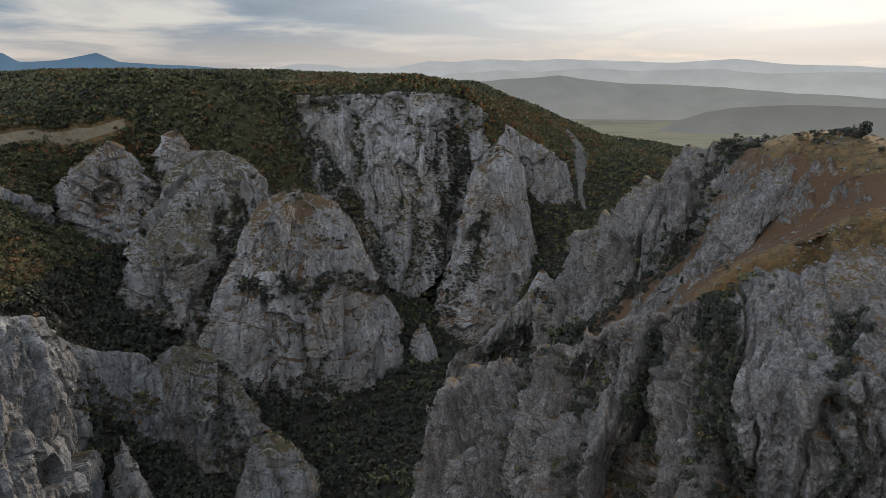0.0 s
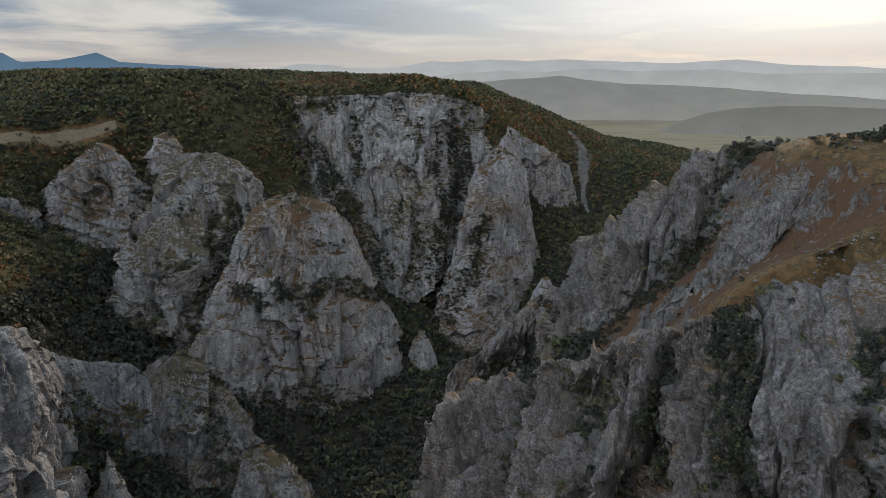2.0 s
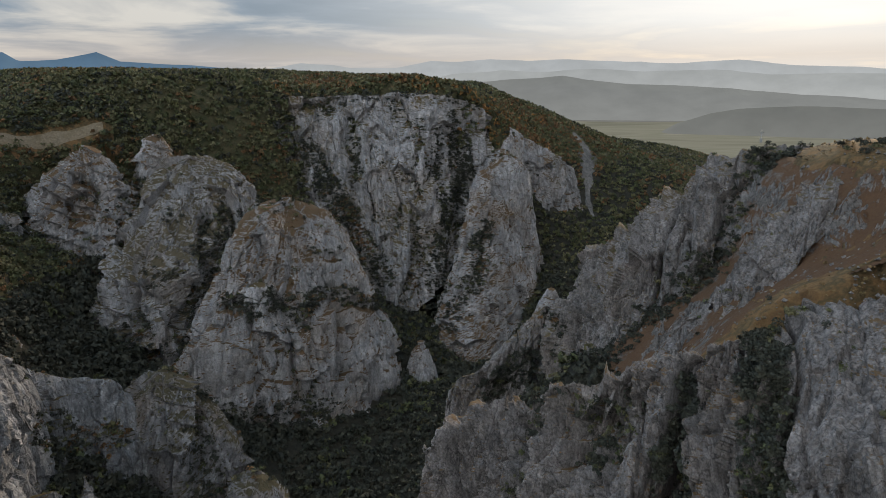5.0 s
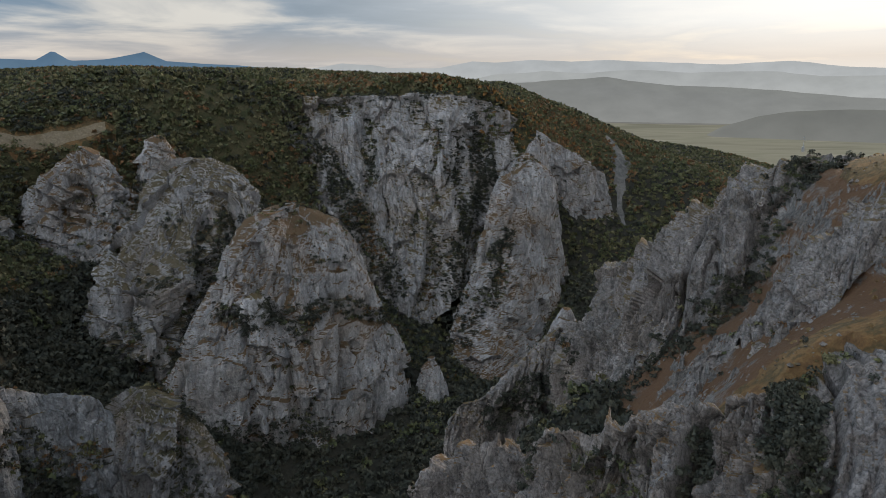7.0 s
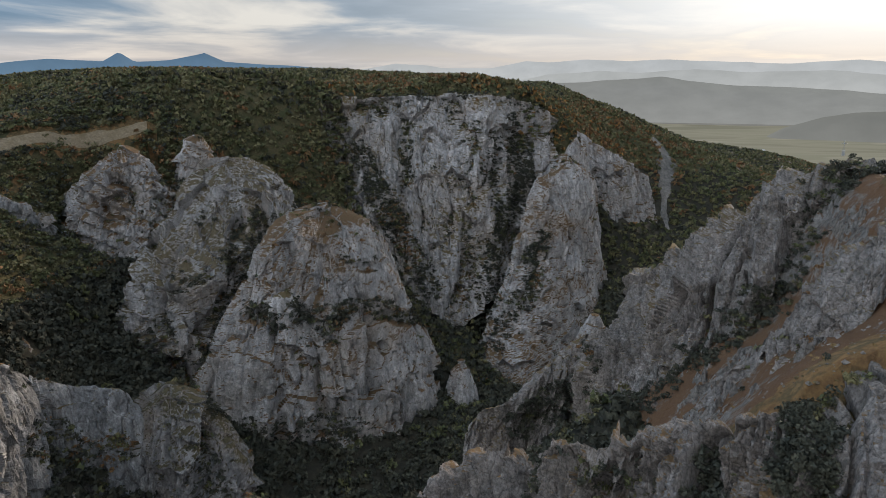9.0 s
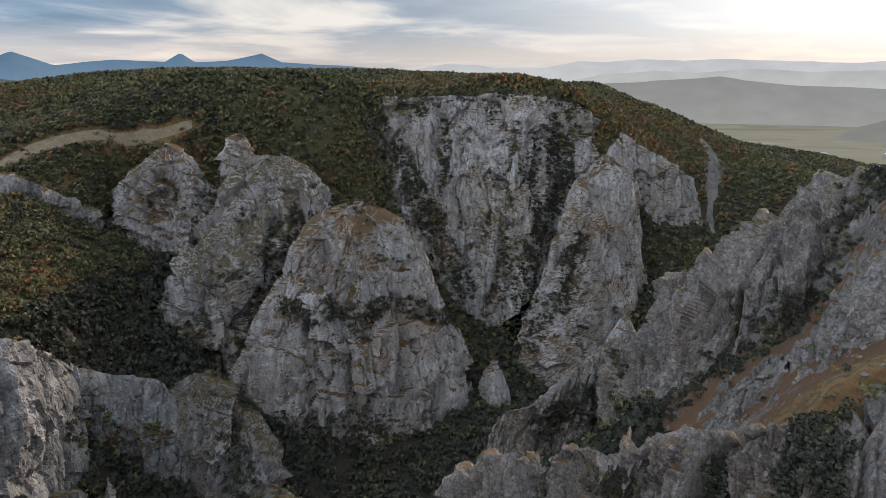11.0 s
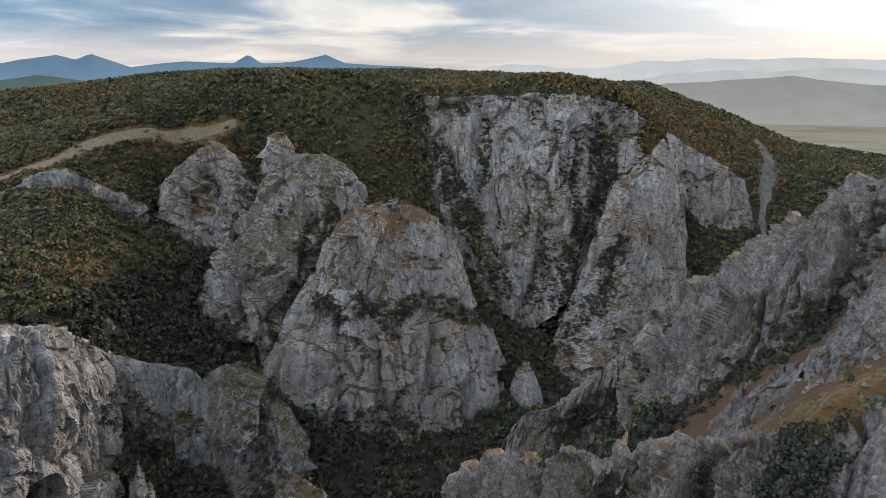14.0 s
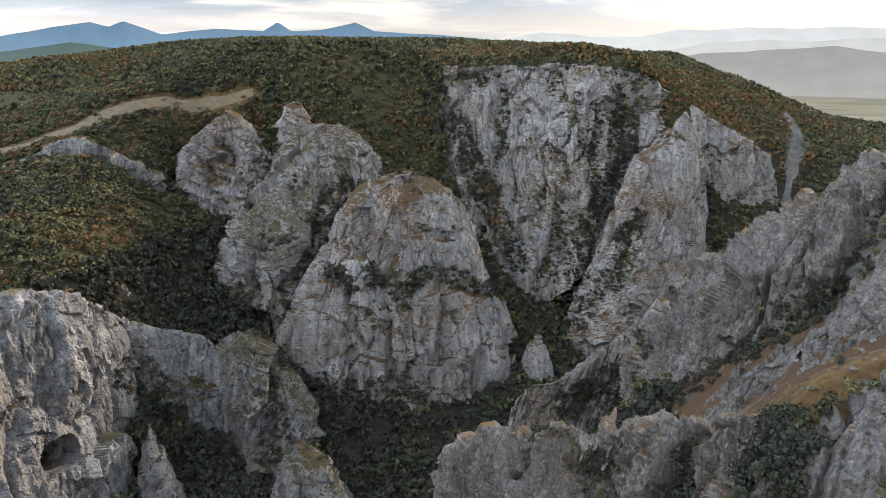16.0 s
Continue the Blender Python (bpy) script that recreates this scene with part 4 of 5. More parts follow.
def build_slope():
    """The stony eastern slope between the grassy crest and the summit."""
    step = 0.55
    xs, ys = np.arange(56, 236, step), np.arange(62, 240, step)
    gx, gy = np.meshgrid(xs, ys, indexing="ij")
    x, y = gx.ravel(), gy.ravel()
    p = np.stack([x, y, ground_height(x, y)], 1)
    w = p * (1, 1, 0) + 22 * np.stack([fbm(p / 18.0, 3, 5), fbm(p / 18.0, 3, 6), 0 * x], 1)
    lie = 0.8 * w[:, 0] + 0.6 * w[:, 1]
    across = 0.6 * w[:, 0] - 0.8 * w[:, 1]
    q = np.stack([lie / 9, across / 4.5, 0 * x], 1)
    lump = fbm(p * (1, 1, 0) / 30.0, 2, 17)
    flat = p * (1, 1, 0)
    ragged = 5 * fbm(flat / 9.0, 3, 197)
    crest = list(zip(*CREST))
    inside = np.minimum(along_line(flat, crest) + ragged - np.where(x < 96, 17, 11), -27 - p[:, 2] - 0.6 * ragged)
    # ribs of rock that run down the slope, broken into blocks, with turf between
    bare = np.clip(4.0 * (lump * 0.7 + fbm(flat / 9.0, 3, 18) + 0.30 * ridged(q, 2, 191) - 0.17), 0, 1)
    rock = bare * (0.9 + 5.0 * np.clip(blocks(w / (5.5, 5.5, 1) + 0.3, 23) + 0.30, 0, 1) + 1.5 * (ridged(q * 2.2, 2, 193) - 0.1) + 0.9 * blocks(p / 1.6, 24))
    p[:, 2] += -0.6 + np.clip(inside / 7, 0, 1) * (0.9 + rock + 0.5 * fbm(p / 2.5, 3, 195) - 1.2 * bare * clefts(q * 0.8, 0.3, 198))
    keep = (inside > 0) & (y > np.interp(x, *CREST))
    f = grid_faces(len(xs), len(ys))
    ob = link_mesh("stony_slope", p, f[keep[f].all(1)], ROCK_SLOPE)
    tagged(ob, "stony grey slope with brown turf between outcrops", "slope", kind="structure")
    LEDGES.append((p[keep], np.tile((0, 0, 0.6), (keep.sum(), 1)), 0.25, np.full(keep.sum(), -1.0)))


build_slope()


def draped(name, line, widths, lift, mat, label, category, kind="structure"):
    """A strip that lies on the ground along a line."""
    c = resample(np.array(line, float), 120)
    t = np.gradient(c, axis=0)
    side = np.stack([-t[:, 1], t[:, 0]], 1) / np.linalg.norm(t, axis=1, keepdims=True)
    w = np.interp(np.linspace(0, 1, 120), np.linspace(0, 1, len(widths)), widths)
    w = w * (1 + 1.1 * fbm(np.stack([c[:, 0], c[:, 1], 0 * w], 1) / 9.0, 2, 3))
    rows = []
    for k in np.linspace(-1, 1, 9):
        e = c + side * (w * k)[:, None]
        rows.append(np.stack([e[:, 0], e[:, 1], ground_height(e[:, 0], e[:, 1]) + lift * (1 - 0.6 * k * k)], 1))
    g = np.stack(rows, 1)
    n = grid_normals(g, False)
    ob = link_mesh(name, g.reshape(-1, 3), grid_faces(120, 9), mat)
    if n[..., 2].mean() < 0:
        ob.data.flip_normals()
    return tagged(ob, label, category, kind=kind)


draped("footpath", FOOTPATH, (5, 5, 4.5, 4, 3, 2.4, 1.8), 0.5, PATH_SOIL, "pale trodden footpath along the gorge rim", "path")
SCREE = rock_material("scree_stones", (0.175, 0.158, 0.142), (0.12, 0.108, 0.097), grass=2.0, stain=0.1)
draped("scree", SCREE_LINE, (2.5, 6, 8.5, 5.5, 3.5, 2.5, 2), 0.9, SCREE, "pale scree chute down the wooded slope", "scree")


def part(name, bm, mat, parent, label=""):
    me = bpy.data.meshes.new(name)
    bm.to_mesh(me)
    bm.free()
    me.materials.append(mat)
    ob = new(name, me)
    ob.parent = parent
    return tagged(ob, label)


def box(bm, x0, x1, y0, y1, z0, z1):
    v = [bm.verts.new(c) for c in ((x0, y0, z0), (x1, y0, z0), (x1, y1, z0), (x0, y1, z0), (x0, y0, z1), (x1, y0, z1), (x1, y1, z1), (x0, y1, z1))]
    for f in ((0, 3, 2, 1), (4, 5, 6, 7), (0, 1, 5, 4), (1, 2, 6, 5), (2, 3, 7, 6), (3, 0, 4, 7)):
        bm.faces.new([v[k] for k in f])


def summit_cross(x, y, z):
    """The iron cross on the eastern summit."""
    iron, add, link, sh = material("painted_iron")
    sh.inputs["Base Color"].default_value = (0.42, 0.40, 0.37, 1)
    sh.inputs["Roughness"].default_value = 0.5
    ob = new("summit_cross")
    ob.matrix_world = pose(x, y, z, 0, 0, -8)
    for name, size in (("post", (-0.09, 0.09, -0.09, 0.09, -1.5, 3.6)), ("crossbar", (-0.85, 0.85, -0.07, 0.07, 2.45, 2.63)), ("footing", (-0.4, 0.4, -0.4, 0.4, -1.5, 0.25))):
        bm = bmesh.new()
        box(bm, *size)
        bmesh.ops.bevel(bm, geom=bm.edges[:], offset=0.02, segments=1, affect="EDGES")
        part(name, bm, iron, ob)
    tagged(ob, "slim iron cross standing on the rocky summit", "cross")


summit_cross(124.5, 244, -22.5)


def farmhouse(x, y, turn, size):
    """A white farm building on the plain, with a pitched roof."""
    ob = new("farm_building")
    ob.matrix_world = pose(x, y, float(ground_height([x], [y])[0]) - 0.5, 0, 0, turn)
    w, d, h = size
    bm = bmesh.new()
    box(bm, -w, w, -d, d, 0, h)
    part("walls", bm, PLASTER, ob)
    bm = bmesh.new()
    v = [bm.verts.new(c) for c in ((-w - 0.6, -d - 0.8, h), (w + 0.6, -d - 0.8, h), (w + 0.6, d + 0.8, h), (-w - 0.6, d + 0.8, h), (-w - 0.6, 0, h + d * 0.7), (w + 0.6, 0, h + d * 0.7))]
    for f in ((0, 1, 5, 4), (2, 3, 4, 5), (0, 4, 3), (1, 2, 5), (0, 3, 2, 1)):
        bm.faces.new([v[k] for k in f])
    part("roof", bm, ROOFING, ob, "pale metal roof")
    tagged(ob, "small white farm building beside the plain's road", "building", "farm buildings on the plain")


PLASTER = turf_material("white_plaster", [(0.7, 0.69, 0.66), (0.78, 0.77, 0.74)], 0.3)
ROOFING = turf_material("pale_roofing", [(0.5, 0.48, 0.46), (0.58, 0.56, 0.54)], 0.3)
farmhouse(700, 2080, 20, (22, 9, 7))
farmhouse(775, 2110, 12, (14, 7, 6))
farmhouse(735, 2060, 15, (9, 6, 5))
draped("country_road", [(640, 2000), (640, 2090), (655, 2180), (700, 2260)], (4, 4), 1.5, PATH_SOIL, "pale country road across the plain", "road")


def outcrop(x, y, top, reach, high, seed, mat):
    """A small weathered outcrop."""
    rng = np.random.default_rng(seed)
    spokes = []
    for turn in range(0, 360, 60):
        r = reach * rng.uniform(0.7, 1.35)
        low = high * (1.0 if 150 < turn < 330 else 0.7)
        spokes.append((turn, ((0, top), (r * 0.35, top - low * rng.uniform(0.08, 0.2)), (r * 0.75, top - low * rng.uniform(0.4, 0.6)), (r, top - low * 1.25))))
    ob = dome("rock_outcrop", (x, y), spokes, "white limestone outcrop standing out of the scrub", mat, step=0.7, rough=1.7, flute=0.9, seed=seed)
    return tagged(ob, group="outcrops on the wooded slopes")


for k, spot in enumerate([(-222, 366, -54, 7, 14), (-183, 376, -62, 7, 14), (-172, 372, -76, 7, 12), (-190, 362, -76, 6, 10), (-300, 282, -66, 6, 9),
                          (-238, 322, -54, 4, 6), (-128, 500, -16, 7, 14), (-140, 474, -36, 6, 12), (-118, 470, -52, 6, 14), (-104, 440, -84, 7, 14), (-228, 328, -59, 3.5, 6), (-266, 308, -48, 3.5, 5), (-222, 333, -65, 4, 6), (-252, 317, -45, 4, 6), (-282, 297, -57, 4, 6),
                           (112, 560, -62, 9, 30), (-190, 260, -104, 6, 8)]):
    outcrop(*spot, 700 + k, ROCK_PALE if k % 3 else ROCK_TURFY)
dome("limestone_tooth", (-137, 402), [
    (0, ((0, -48), (6, -52), (14, -60), (24, -74))), (310, ((0, -48), (7, -57), (14, -76), (22, -105))), (265, ((0, -48), (6, -58), (14, -78), (24, -105))),
    (210, ((0, -48), (6, -54), (14, -68), (20, -90))), (90, ((0, -48), (5, -49), (10, -56), (16, -74)))],
    "sharp white tooth of rock on the buttress", ROCK_PALE, step=0.7, rough=1.0, flute=0.7, seed=157, fins=3, fin_height=9, fin_name="rock_block")


# ---- far country ----
def far_range(name, reach, crest, foot, label, mat, seed, rough=10, deep=1.0):
    """A distant range along an arc: crest of (degrees to the right of +y, height)."""
    az = np.arange(crest[0][0], crest[-1][0] + 0.01, 0.25)
    z = np.interp(az, [c[0] for c in crest], [c[1] for c in crest])
    p = np.stack([az * 0.6, 0 * az, 0 * az], 1)
    z = z + rough * fbm(p, 4, seed)
    rows = []
    for k, (r, share) in enumerate(((reach + 120, 0.0), (reach, 1.0), (reach - 160 * deep, 0.72), (reach - 330 * deep, 0.38), (reach - 520 * deep, 0.0))):
        rr = r + 60 * fbm(p * 2 + k, 3, seed + k) * (0 < share < 1)
        rows.append(np.stack([rr * np.sin(np.radians(az)), rr * np.cos(np.radians(az)), foot + (z - foot) * share], 1))
    g = np.stack(rows, 1)
    ob = link_mesh(name, g.reshape(-1, 3), grid_faces(len(az), len(rows)), mat, True)
    return tagged(ob, label, "mountains", kind="structure")


# haze colours at foot and crest, given off by the meshes themselves
FAR = haze_glow_material("far_range_haze_glow", (0.52, 0.52, 0.50), (0.40, 0.41, 0.42), -200, 140)
MID = haze_glow_material("hill_range_haze_glow", (0.25, 0.247, 0.235), (0.19, 0.19, 0.185), -200, 30)
PALE = haze_glow_material("grey_range_haze_glow", (0.46, 0.46, 0.44), (0.345, 0.35, 0.35), -200, 80)
LOWHILL = haze_glow_material("low_hill_haze_glow", (0.19, 0.186, 0.172), (0.155, 0.152, 0.142), -215, -100)
BLUE = haze_glow_material("blue_range_haze_glow", (0.16, 0.24, 0.32), (0.075, 0.135, 0.215), -200, 160)
NEARHILL = haze_glow_material("near_hill_haze_glow", (0.10, 0.14, 0.15), (0.05, 0.075, 0.075), -150, 20)
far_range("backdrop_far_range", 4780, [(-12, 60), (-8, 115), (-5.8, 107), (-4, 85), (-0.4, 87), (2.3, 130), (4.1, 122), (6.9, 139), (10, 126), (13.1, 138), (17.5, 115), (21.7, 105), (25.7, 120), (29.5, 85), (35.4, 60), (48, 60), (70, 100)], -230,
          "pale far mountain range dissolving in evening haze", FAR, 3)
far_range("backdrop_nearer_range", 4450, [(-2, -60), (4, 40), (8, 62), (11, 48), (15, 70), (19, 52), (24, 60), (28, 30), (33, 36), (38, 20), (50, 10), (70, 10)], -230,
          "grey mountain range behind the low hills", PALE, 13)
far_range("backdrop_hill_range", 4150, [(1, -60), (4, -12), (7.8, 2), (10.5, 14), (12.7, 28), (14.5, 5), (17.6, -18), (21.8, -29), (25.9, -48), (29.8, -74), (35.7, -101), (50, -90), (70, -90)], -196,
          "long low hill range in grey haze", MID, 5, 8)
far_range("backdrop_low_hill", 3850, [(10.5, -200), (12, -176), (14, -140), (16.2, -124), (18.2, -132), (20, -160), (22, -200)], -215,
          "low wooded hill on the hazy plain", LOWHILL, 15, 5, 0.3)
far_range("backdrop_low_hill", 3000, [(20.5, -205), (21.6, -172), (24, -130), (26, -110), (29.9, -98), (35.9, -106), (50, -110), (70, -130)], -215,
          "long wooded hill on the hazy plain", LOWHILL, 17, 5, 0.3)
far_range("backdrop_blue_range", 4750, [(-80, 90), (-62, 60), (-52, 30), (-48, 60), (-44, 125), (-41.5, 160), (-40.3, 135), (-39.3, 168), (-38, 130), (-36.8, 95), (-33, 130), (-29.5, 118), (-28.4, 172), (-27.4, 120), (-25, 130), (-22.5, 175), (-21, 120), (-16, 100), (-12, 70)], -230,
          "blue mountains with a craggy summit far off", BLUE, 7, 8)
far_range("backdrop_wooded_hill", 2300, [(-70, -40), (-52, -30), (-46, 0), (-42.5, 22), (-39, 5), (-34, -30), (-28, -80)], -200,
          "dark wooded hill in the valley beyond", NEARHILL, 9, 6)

# ---- what grows ----
RNG = np.random.default_rng(7)


def clump_tree(leaves, seed, leaf=0.34, squat=0.8):
    """A crown of unit radius out of small leaf sprays on uneven lobes; returns triangles (n, 3, 3)."""
    r = np.random.default_rng(seed)
    lobes = r.normal(size=(6, 3)) * (0.5, 0.5, 0.3) + (0, 0, 0.75)
    size = r.uniform(0.38, 0.62, 6)
    pick = r.integers(0, 6, leaves)
    d = r.normal(size=(leaves, 3))
    d[:, 2] = np.abs(d[:, 2]) * 1.1 - 0.35
    d /= np.linalg.norm(d, axis=1, keepdims=True)
    c = lobes[pick] + d * size[pick, None] * r.uniform(0.75, 1.08, (leaves, 1))
    c[:, 2] = np.maximum(c[:, 2] * squat, 0.05)
    out = d + r.normal(size=(leaves, 3)) * 0.3
    out /= np.linalg.norm(out, axis=1, keepdims=True)
    a = np.cross(out, r.normal(size=(leaves, 3)))
    a /= np.linalg.norm(a, axis=1, keepdims=True)
    b = np.cross(out, a)
    s = leaf * r.uniform(0.6, 1.3, (leaves, 1))
    return np.stack([c + a * s, c - 0.6 * a * s + 0.8 * b * s, c - 0.5 * a * s - 0.85 * b * s + out * s * 0.3], 1)


CROWNS = [clump_tree(42, k, 0.31) for k in range(6)]
DEEP_CROWNS = [clump_tree(32, 60 + k, 0.35) for k in range(5)]
FINE_CROWNS = [clump_tree(80, 40 + k, 0.235) for k in range(4)]
FAR_CROWNS = [clump_tree(15, 20 + k, 0.64) for k in range(5)]


def thicket(name, places, radii, crowns, mat, label, category="shrubs"):
    """Many bushes as one stuff object."""
    if not len(places):
        return
    tris = []
    for k, crown in enumerate(crowns):
        mine = np.arange(len(places)) % len(crowns) == k
        p, r = places[mine], radii[mine]
        turn = RNG.uniform(0, 6.283, len(p))
        c, s = np.cos(turn), np.sin(turn)
        flat = crown.reshape(-1, 3)
        x = flat[:, 0] * c[:, None] - flat[:, 1] * s[:, None]
        y = flat[:, 0] * s[:, None] + flat[:, 1] * c[:, None]
        z = np.broadcast_to(flat[:, 2], x.shape) * RNG.uniform(0.8, 1.25, len(p))[:, None]
        tris.append((np.stack([x, y, z], 2) * r[:, None, None] + p[:, None]).reshape(-1, 3))
    v = np.concatenate(tris)
    ob = link_mesh(name, v, np.arange(len(v)).reshape(-1, 3), mat)
    return tagged(ob, label, category, kind="stuff")


def scatter(n, box, keep):
    x0, x1, y0, y1 = box
    x, y = RNG.uniform(x0, x1, n), RNG.uniform(y0, y1, n)
    z = ground_height(x, y)
    p = np.stack([x, y, z], 1)
    return p[RNG.uniform(0, 1, n) < keep(p)]


def grassy(p):
    """Where hardly any bush stands: dry grass and the path."""
    return bare_grass(p[:, 0], p[:, 1]) > 1


def sparse_noise(p, scale, seed):
    return fbm(np.stack([p[:, 0], p[:, 1], 0 * p[:, 0]], 1) / scale, 3, seed) + 0.5


near = np.concatenate([
    scatter(17000, (-340, -95, 150, 425), lambda p: np.where(grassy(p), 0.02, 0.95)),
    scatter(8000, (-130, 140, 190, 500), lambda p: np.where(grassy(p), 0.012, 0.95)),
    scatter(2400, (-170, 60, 80, 200), lambda p: np.where(grassy(p), 0.01, 0.9)),
])
far = np.concatenate([
    scatter(30000, (-480, 90, 400, 740), lambda p: np.where(grassy(p), 0.05, np.clip(sparse_noise(p, 45, 91) * 2.2 - 0.1, 0.6, 1))),
    scatter(13000, (60, 360, 480, 900), lambda p: 0.9 + 0 * p[:, 0]),
    scatter(3000, (240, 520, 880, 1060), lambda p: 0.9 + 0 * p[:, 0]),
    scatter(1500, (-480, -300, 200, 420), lambda p: np.clip(sparse_noise(p, 40, 91) * 1.6 - 0.2, 0.05, 1)),
])
# bushes that would stand inside the rock are left out
CELL = 2.0
roof = np.full((520, 640), -999.0)
for pts, *_ in LEDGES:
    i, j = ((pts[:, 0] + 500) / CELL).astype(int).clip(0, 519), ((pts[:, 1] + 100) / CELL).astype(int).clip(0, 639)
    np.maximum.at(roof, (i, j), pts[:, 2])


def in_the_open(p):
    i, j = ((p[:, 0] + 500) / CELL).astype(int).clip(0, 519), ((p[:, 1] + 100) / CELL).astype(int).clip(0, 639)
    rock = roof[i, j]
    on = np.abs(rock - p[:, 2]) <= 1.0
    on_scree = along_line(p * (1, 1, 0), SCREE_LINE) < 5.0 + 5 * fbm(p / 5.0, 2, 371)
    rock = np.where(on_scree, 999.0, rock)
    p = p.copy()
    p[on, 2] = rock[on]
    return p[(rock < p[:, 2] - 1.0) | (on & (RNG.uniform(0, 1, len(p)) < 0.15))]


rim = np.concatenate([scatter(900, (40, 170, 560, 740), lambda p: np.clip(1.2 - np.abs(p[:, 1] - 560 - 1.35 * (p[:, 0] - 40)) / 40, 0, 0.8)), scatter(400, (-90, 60, 540, 620), lambda p: 0.5 + 0 * p[:, 0]), scatter(1500, (25, 120, 548, 640), lambda p: 0.9 + 0 * p[:, 0]), scatter(900, (-130, 50, 508, 575), lambda p: 0.55 + 0 * p[:, 0])])
near, far, rim = in_the_open(near), in_the_open(far), in_the_open(rim)
ledge = []
for pts, nrm, step, carved in LEDGES:
    moist = fbm(pts / 22.0, 3, 77) + 0.5
    want = (nrm[:, 2] > 0.42) * np.clip(moist * 4.0 - 1.9, 0, 1) * 0.035 * step**2
    want = want + (nrm[:, 2] > 0.15) * np.clip((-carved - 4.5) / 3, 0, 1) * 0.3 * step**2
    ledge.append(pts[RNG.uniform(0, 1, len(pts)) < want])
ledge = np.concatenate(ledge)
# bushes that fill the gullies and ledges: from, to, reach, how many
RAVINES = [
    ((124, 238, -32), (98, 218, -66), 6, 200), ((98, 218, -66), (58, 214, -102), 7, 260), ((78, 140, -60), (66, 121, -72), 4.5, 190), ((66, 121, -72), (63, 106, -95), 5.0, 260), ((63, 106, -95), (57, 90, -135), 7.0, 420), ((55, 138, -80), (47, 124, -94), 3.0, 90), ((47, 124, -94), (43, 110, -130), 4.0, 150),
    ((-88, 492, -48), (-75, 474, -71), 6, 130), ((-75, 474, -71), (-62, 467, -93), 7, 220), ((-62, 467, -93), (-34, 444, -135), 7, 300), ((28, 525, -44), (32, 514, -64), 9, 220), ((32, 514, -64), (16, 486, -100), 8, 260), ((16, 486, -100), (4, 460, -140), 8, 260),
    ((24, 437, -138), (10, 425, -165), 5, 90), ((38, 468, -104), (30, 444, -142), 7, 160), ((38, 274, -130), (22, 268, -140), 6, 160),
    ((20, 166, -98), (4, 138, -150), 4.5, 110), ((-112, 324, -110), (-100, 328, -120), 4.5, 90), ((-92, 332, -114), (-78, 340, -124), 5, 130), ((-76, 342, -122), (-60, 353, -113), 4.0, 80), ((-58, 354, -118), (-36, 390, -138), 5, 130), ((-70, 362, -92), (-60, 372, -100), 4, 14), ((-132, 350, -92), (-150, 335, -108), 5, 40),
    ((8, 512, -40), (2, 480, -115), 6, 170), ((24, 520, -30), (28, 500, -85), 8, 190), ((-58, 500, -20), (-52, 480, -70), 4, 60), ((36, 462, -112), (30, 446, -140), 6, 80),
    ((-124, 368, -78), (-130, 333, -145), 10, 620), ((-176, 384, -62), (-196, 350, -98), 8, 260), ((16, 466, -135), (6, 440, -168), 10, 160), ((-112, 372, -85), (-104, 395, -72), 5, 60), ((-160, 330, -128), (-128, 325, -160), 9, 200), ((-60, 330, -182), (-112, 318, -172), 8, 160), ((-122, 280, -150), (-110, 255, -185), 9, 160), ((50, 262, -108), (26, 258, -140), 7, 120), ((126, 238, -26), (134, 232, -28), 5, 40), ((-148, 250, -150), (-165, 235, -138), 8, 120),
    ((-112, 513, -10), (-20, 517, -8), 7, 150), ((-20, 519, -8), (40, 548, -16), 7, 120), ((100, 112, -58), (84, 88, -80), 4, 60), ((84, 88, -80), (78, 74, -115), 4, 60), ((36, 150, -90), (24, 124, -130), 3, 50),
]
surface = np.concatenate([pts for pts, *_ in LEDGES])
ravine = []
for a, b, reach, many in RAVINES:
    close = np.where(along(surface, a, b) < reach * 1.25)[0]
    if len(close):
        ravine.append(surface[RNG.choice(close, min(many, len(close)), replace=False)])
ravine = np.concatenate(ravine)


def sort_colours(p, seed, shares):
    """Splits bushes by colour, in patches."""
    v = 0.45 * (fbm(p / 50.0, 3, seed) + 0.5) + 0.35 * RNG.uniform(0, 1, len(p))
    order = v.argsort().argsort() / len(p)
    edges = np.cumsum([0] + [s for _, s in shares])
    return {name: p[(order >= a) & (order < b)] for (name, _), a, b in zip(shares, edges, edges[1:])}


# shade low in the gorge is put into the leaf mix, nearly all dark
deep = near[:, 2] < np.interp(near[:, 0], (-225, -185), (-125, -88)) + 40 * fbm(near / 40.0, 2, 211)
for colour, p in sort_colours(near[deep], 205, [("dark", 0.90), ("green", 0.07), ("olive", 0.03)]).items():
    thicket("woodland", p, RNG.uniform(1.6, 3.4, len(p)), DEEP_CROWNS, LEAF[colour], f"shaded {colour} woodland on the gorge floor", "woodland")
for colour, p in sort_colours(near[~deep], 201, [("dark", 0.26), ("green", 0.40), ("olive", 0.23), ("rust", 0.11)]).items():
    thicket("woodland", p, RNG.uniform(1.2, 2.7, len(p)), CROWNS, LEAF[colour], f"dense {colour} broadleaf woodland on the gorge slopes", "woodland")
for colour, p in sort_colours(far, 301, [("dark", 0.10), ("green", 0.36), ("olive", 0.42), ("rust", 0.12)]).items():
    thicket("scrub", p, RNG.uniform(1.0, 2.4, len(p)), FAR_CROWNS, LEAF[colour], f"{colour} hawthorn scrub on the plateau and far slopes", "shrubs")
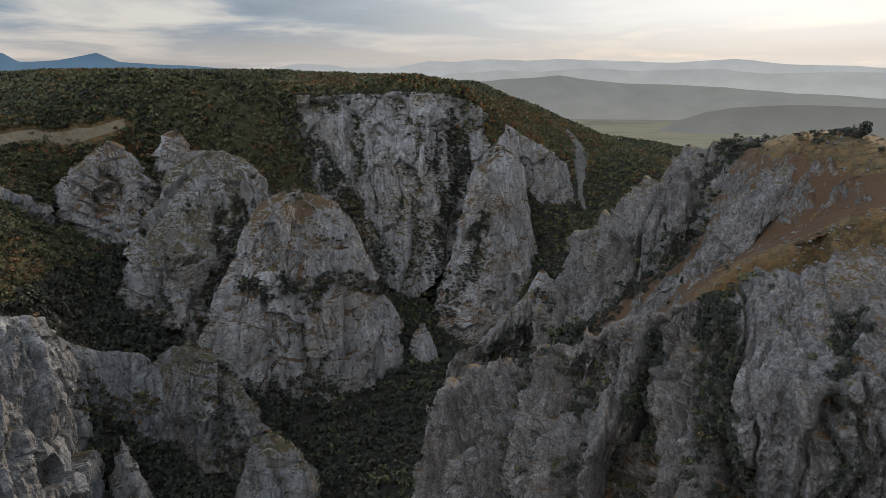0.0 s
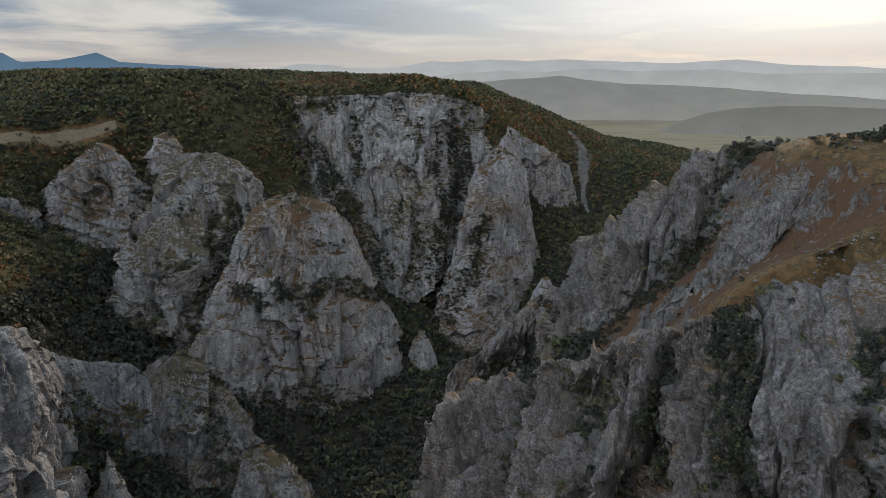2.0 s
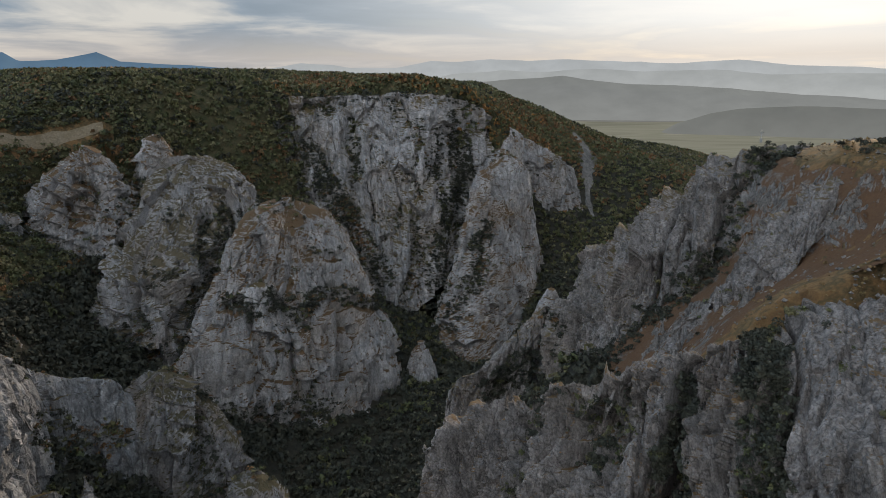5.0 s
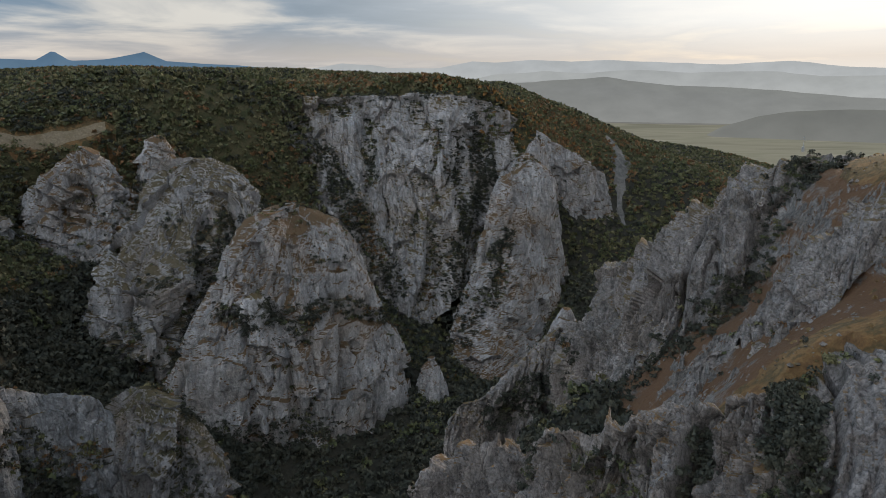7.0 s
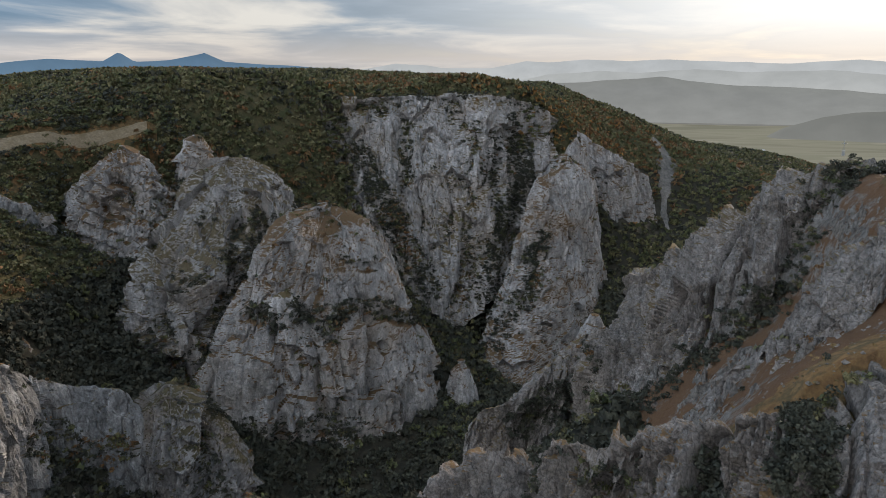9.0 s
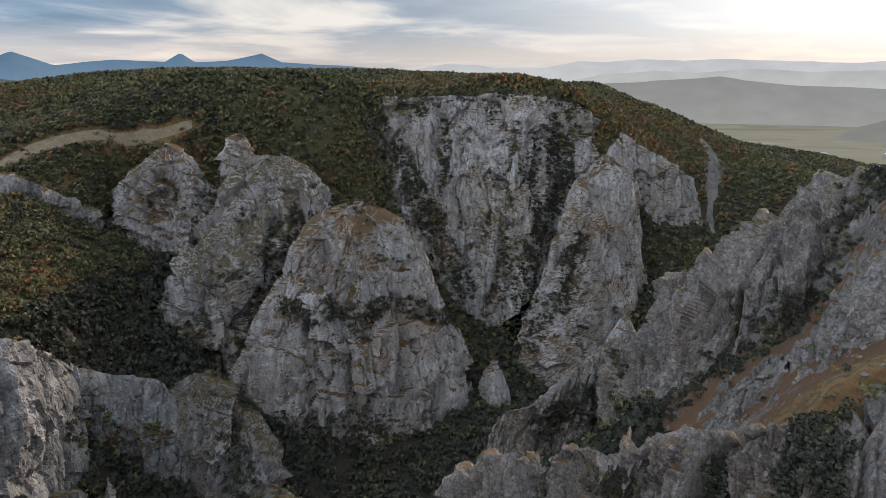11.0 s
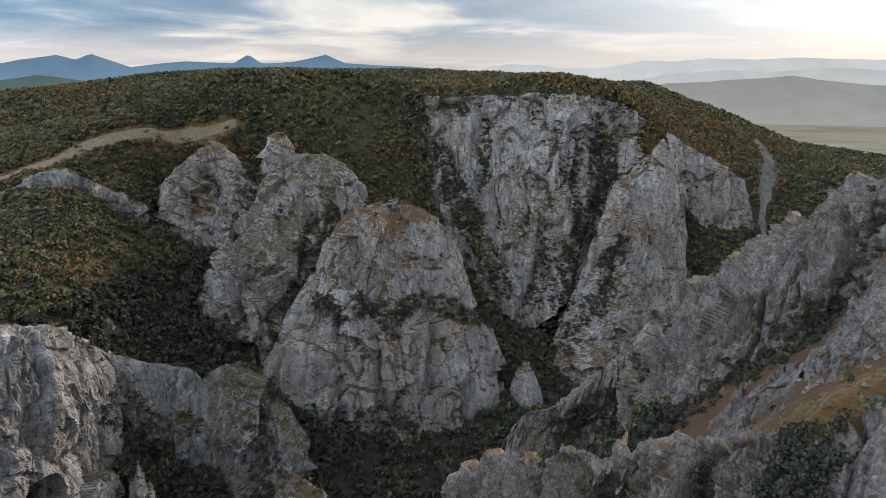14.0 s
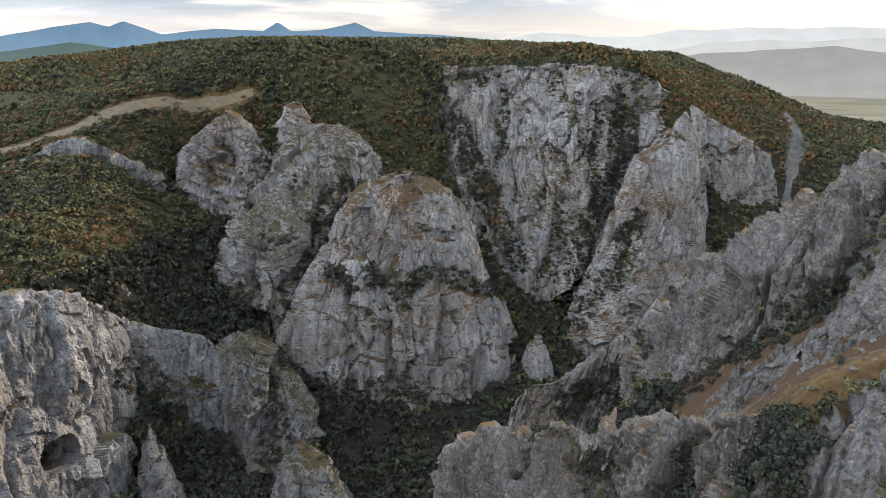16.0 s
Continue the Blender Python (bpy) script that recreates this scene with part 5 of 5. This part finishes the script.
# the amber share paints low sun onto the autumn bushes
for colour, p in sort_colours(rim, 351, [("amber", 0.42), ("olive", 0.36), ("rust", 0.22)]).items():
    thicket("rim_bushes", p, RNG.uniform(0.9, 2.2, len(p)), FAR_CROWNS, LEAF[colour], f"{colour} autumn bushes along the cliff rim", "shrubs")
# taller trees on the skyline of the plateau
skyline = scatter(260, (-470, 40, 560, 735), lambda p: np.clip(3 * fbm(p / 40.0, 2, 361) + 0.5, 0, 1))
thicket("plateau_trees", skyline, RNG.uniform(1.8, 3.2, len(skyline)), FINE_CROWNS, LEAF["dark"], "scattered dark hawthorn trees on the plateau", "trees")
for colour, p in sort_colours(ledge, 401, [("dark", 0.5), ("green", 0.2), ("olive", 0.2), ("rust", 0.1)]).items():
    thicket("ledge_bushes", p, RNG.uniform(0.5, 1.7, len(p)), DEEP_CROWNS, LEAF[colour], f"small {colour} bushes rooted on rock ledges", "shrubs")
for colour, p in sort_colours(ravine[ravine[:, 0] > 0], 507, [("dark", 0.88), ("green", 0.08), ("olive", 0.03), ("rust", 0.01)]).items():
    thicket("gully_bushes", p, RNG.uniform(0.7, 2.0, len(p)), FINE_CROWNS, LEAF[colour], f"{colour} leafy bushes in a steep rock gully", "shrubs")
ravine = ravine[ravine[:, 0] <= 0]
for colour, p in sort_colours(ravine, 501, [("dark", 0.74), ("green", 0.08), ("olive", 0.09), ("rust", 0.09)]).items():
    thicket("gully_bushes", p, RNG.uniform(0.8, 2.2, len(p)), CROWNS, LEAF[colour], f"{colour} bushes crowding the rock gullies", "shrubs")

# shrubs of the eastern summit
SUMMIT = np.array([(149, 195, 0), (150, 191, 0), (138, 202, 0), (142, 198, 0), (147, 196, 0), (136, 210, 0), (135, 194, 0), (146, 174, 0), (134, 203, 0)], float)
SUMMIT[:, 2] = ground_height(SUMMIT[:, 0], SUMMIT[:, 1]) - 0.2
for (x, y, z), r in zip(SUMMIT, [5.3, 2.9, 2.1, 1.8, 1.6, 1.6, 1.8, 1.7, 1.3]):
    turn = RNG.uniform(0, 6.28)
    crown = clump_tree(420, int(x * 7) % 97, 0.12).reshape(-1, 3) * r
    ob = new("summit_shrub")
    ob.matrix_world = pose(x, y, z, 0, 0, math.degrees(turn))
    leaves = link_mesh("crown", crown, np.arange(len(crown)).reshape(-1, 3), LEAF["dark"] if r > 1.5 else LEAF["olive"])
    leaves.parent = ob
    bm = bmesh.new()
    bmesh.ops.create_cone(bm, cap_ends=True, segments=7, radius1=0.12 * r, radius2=0.05 * r, depth=0.9 * r)
    bmesh.ops.translate(bm, vec=(0, 0, 0.4 * r), verts=bm.verts[:])
    part("trunk", bm, BARK, ob)
    tagged(ob, "rounded hawthorn shrub alone on dry summit turf", "shrub", "shrubs on the summit")


def rubble(n, keep, x0=30, x1=215, y0=70, y1=235):
    """Loose pale stones on the turf."""
    x, y = RNG.uniform(x0, x1, n), RNG.uniform(y0, y1, n)
    p = np.stack([x, y, ground_height(x, y)], 1)
    p = p[keep(p)]
    base = np.array([(0, 0, 1), (0.9, 0, 0.2), (0.2, 0.9, 0.1), (-0.8, 0.4, 0.25), (-0.5, -0.8, 0.1), (0.5, -0.8, 0.3), (0, 0, -0.5)])
    ring = [1, 2, 3, 4, 5]
    faces = np.array([(0, ring[k], ring[(k + 1) % 5]) for k in range(5)] + [(6, ring[(k + 1) % 5], ring[k]) for k in range(5)])
    size = RNG.pareto(3.0, len(p)) * 0.5 + 0.25
    v = base[None] * size.clip(0, 1.1)[:, None, None] * RNG.uniform(0.6, 1.3, (len(p), 7, 1)) * (1, 1, 0.8)
    turn = RNG.uniform(0, 6.28, len(p))
    c, s = np.cos(turn)[:, None], np.sin(turn)[:, None]
    v = np.stack([v[..., 0] * c - v[..., 1] * s, v[..., 0] * s + v[..., 1] * c, v[..., 2]], 2) + p[:, None]
    f = (faces[None] + 7 * np.arange(len(p))[:, None, None]).reshape(-1, 3)
    ob = link_mesh("rubble", v.reshape(-1, 3), f, ROCK_GREY)
    tagged(ob, "loose pale limestone stones strewn over turf", "stones", kind="stuff")


rubble(5200, lambda p: (bare_grass(p[:, 0], p[:, 1]) > 0) & (fbm(p / 12.0, 2, 611) > -0.06))
tufts = scatter(5000, (30, 230, 60, 238), lambda p: np.where(grassy(p), np.clip(fbm(p / 16.0, 2, 621) + 0.4, 0, 1), 0))
tufts = in_the_open(tufts)
thicket("grass_tussocks", tufts, RNG.uniform(0.2, 0.6, len(tufts)), FAR_CROWNS, leaf_material("dry_tussock", (0.20, 0.13, 0.06), (0.26, 0.17, 0.08), (0.15, 0.11, 0.05)), "dry golden grass tussocks on the ridge", "grass")
rubble(900, lambda p: fbm(p / 12.0, 2, 613) > -0.05, -352, -282, 630, 700)
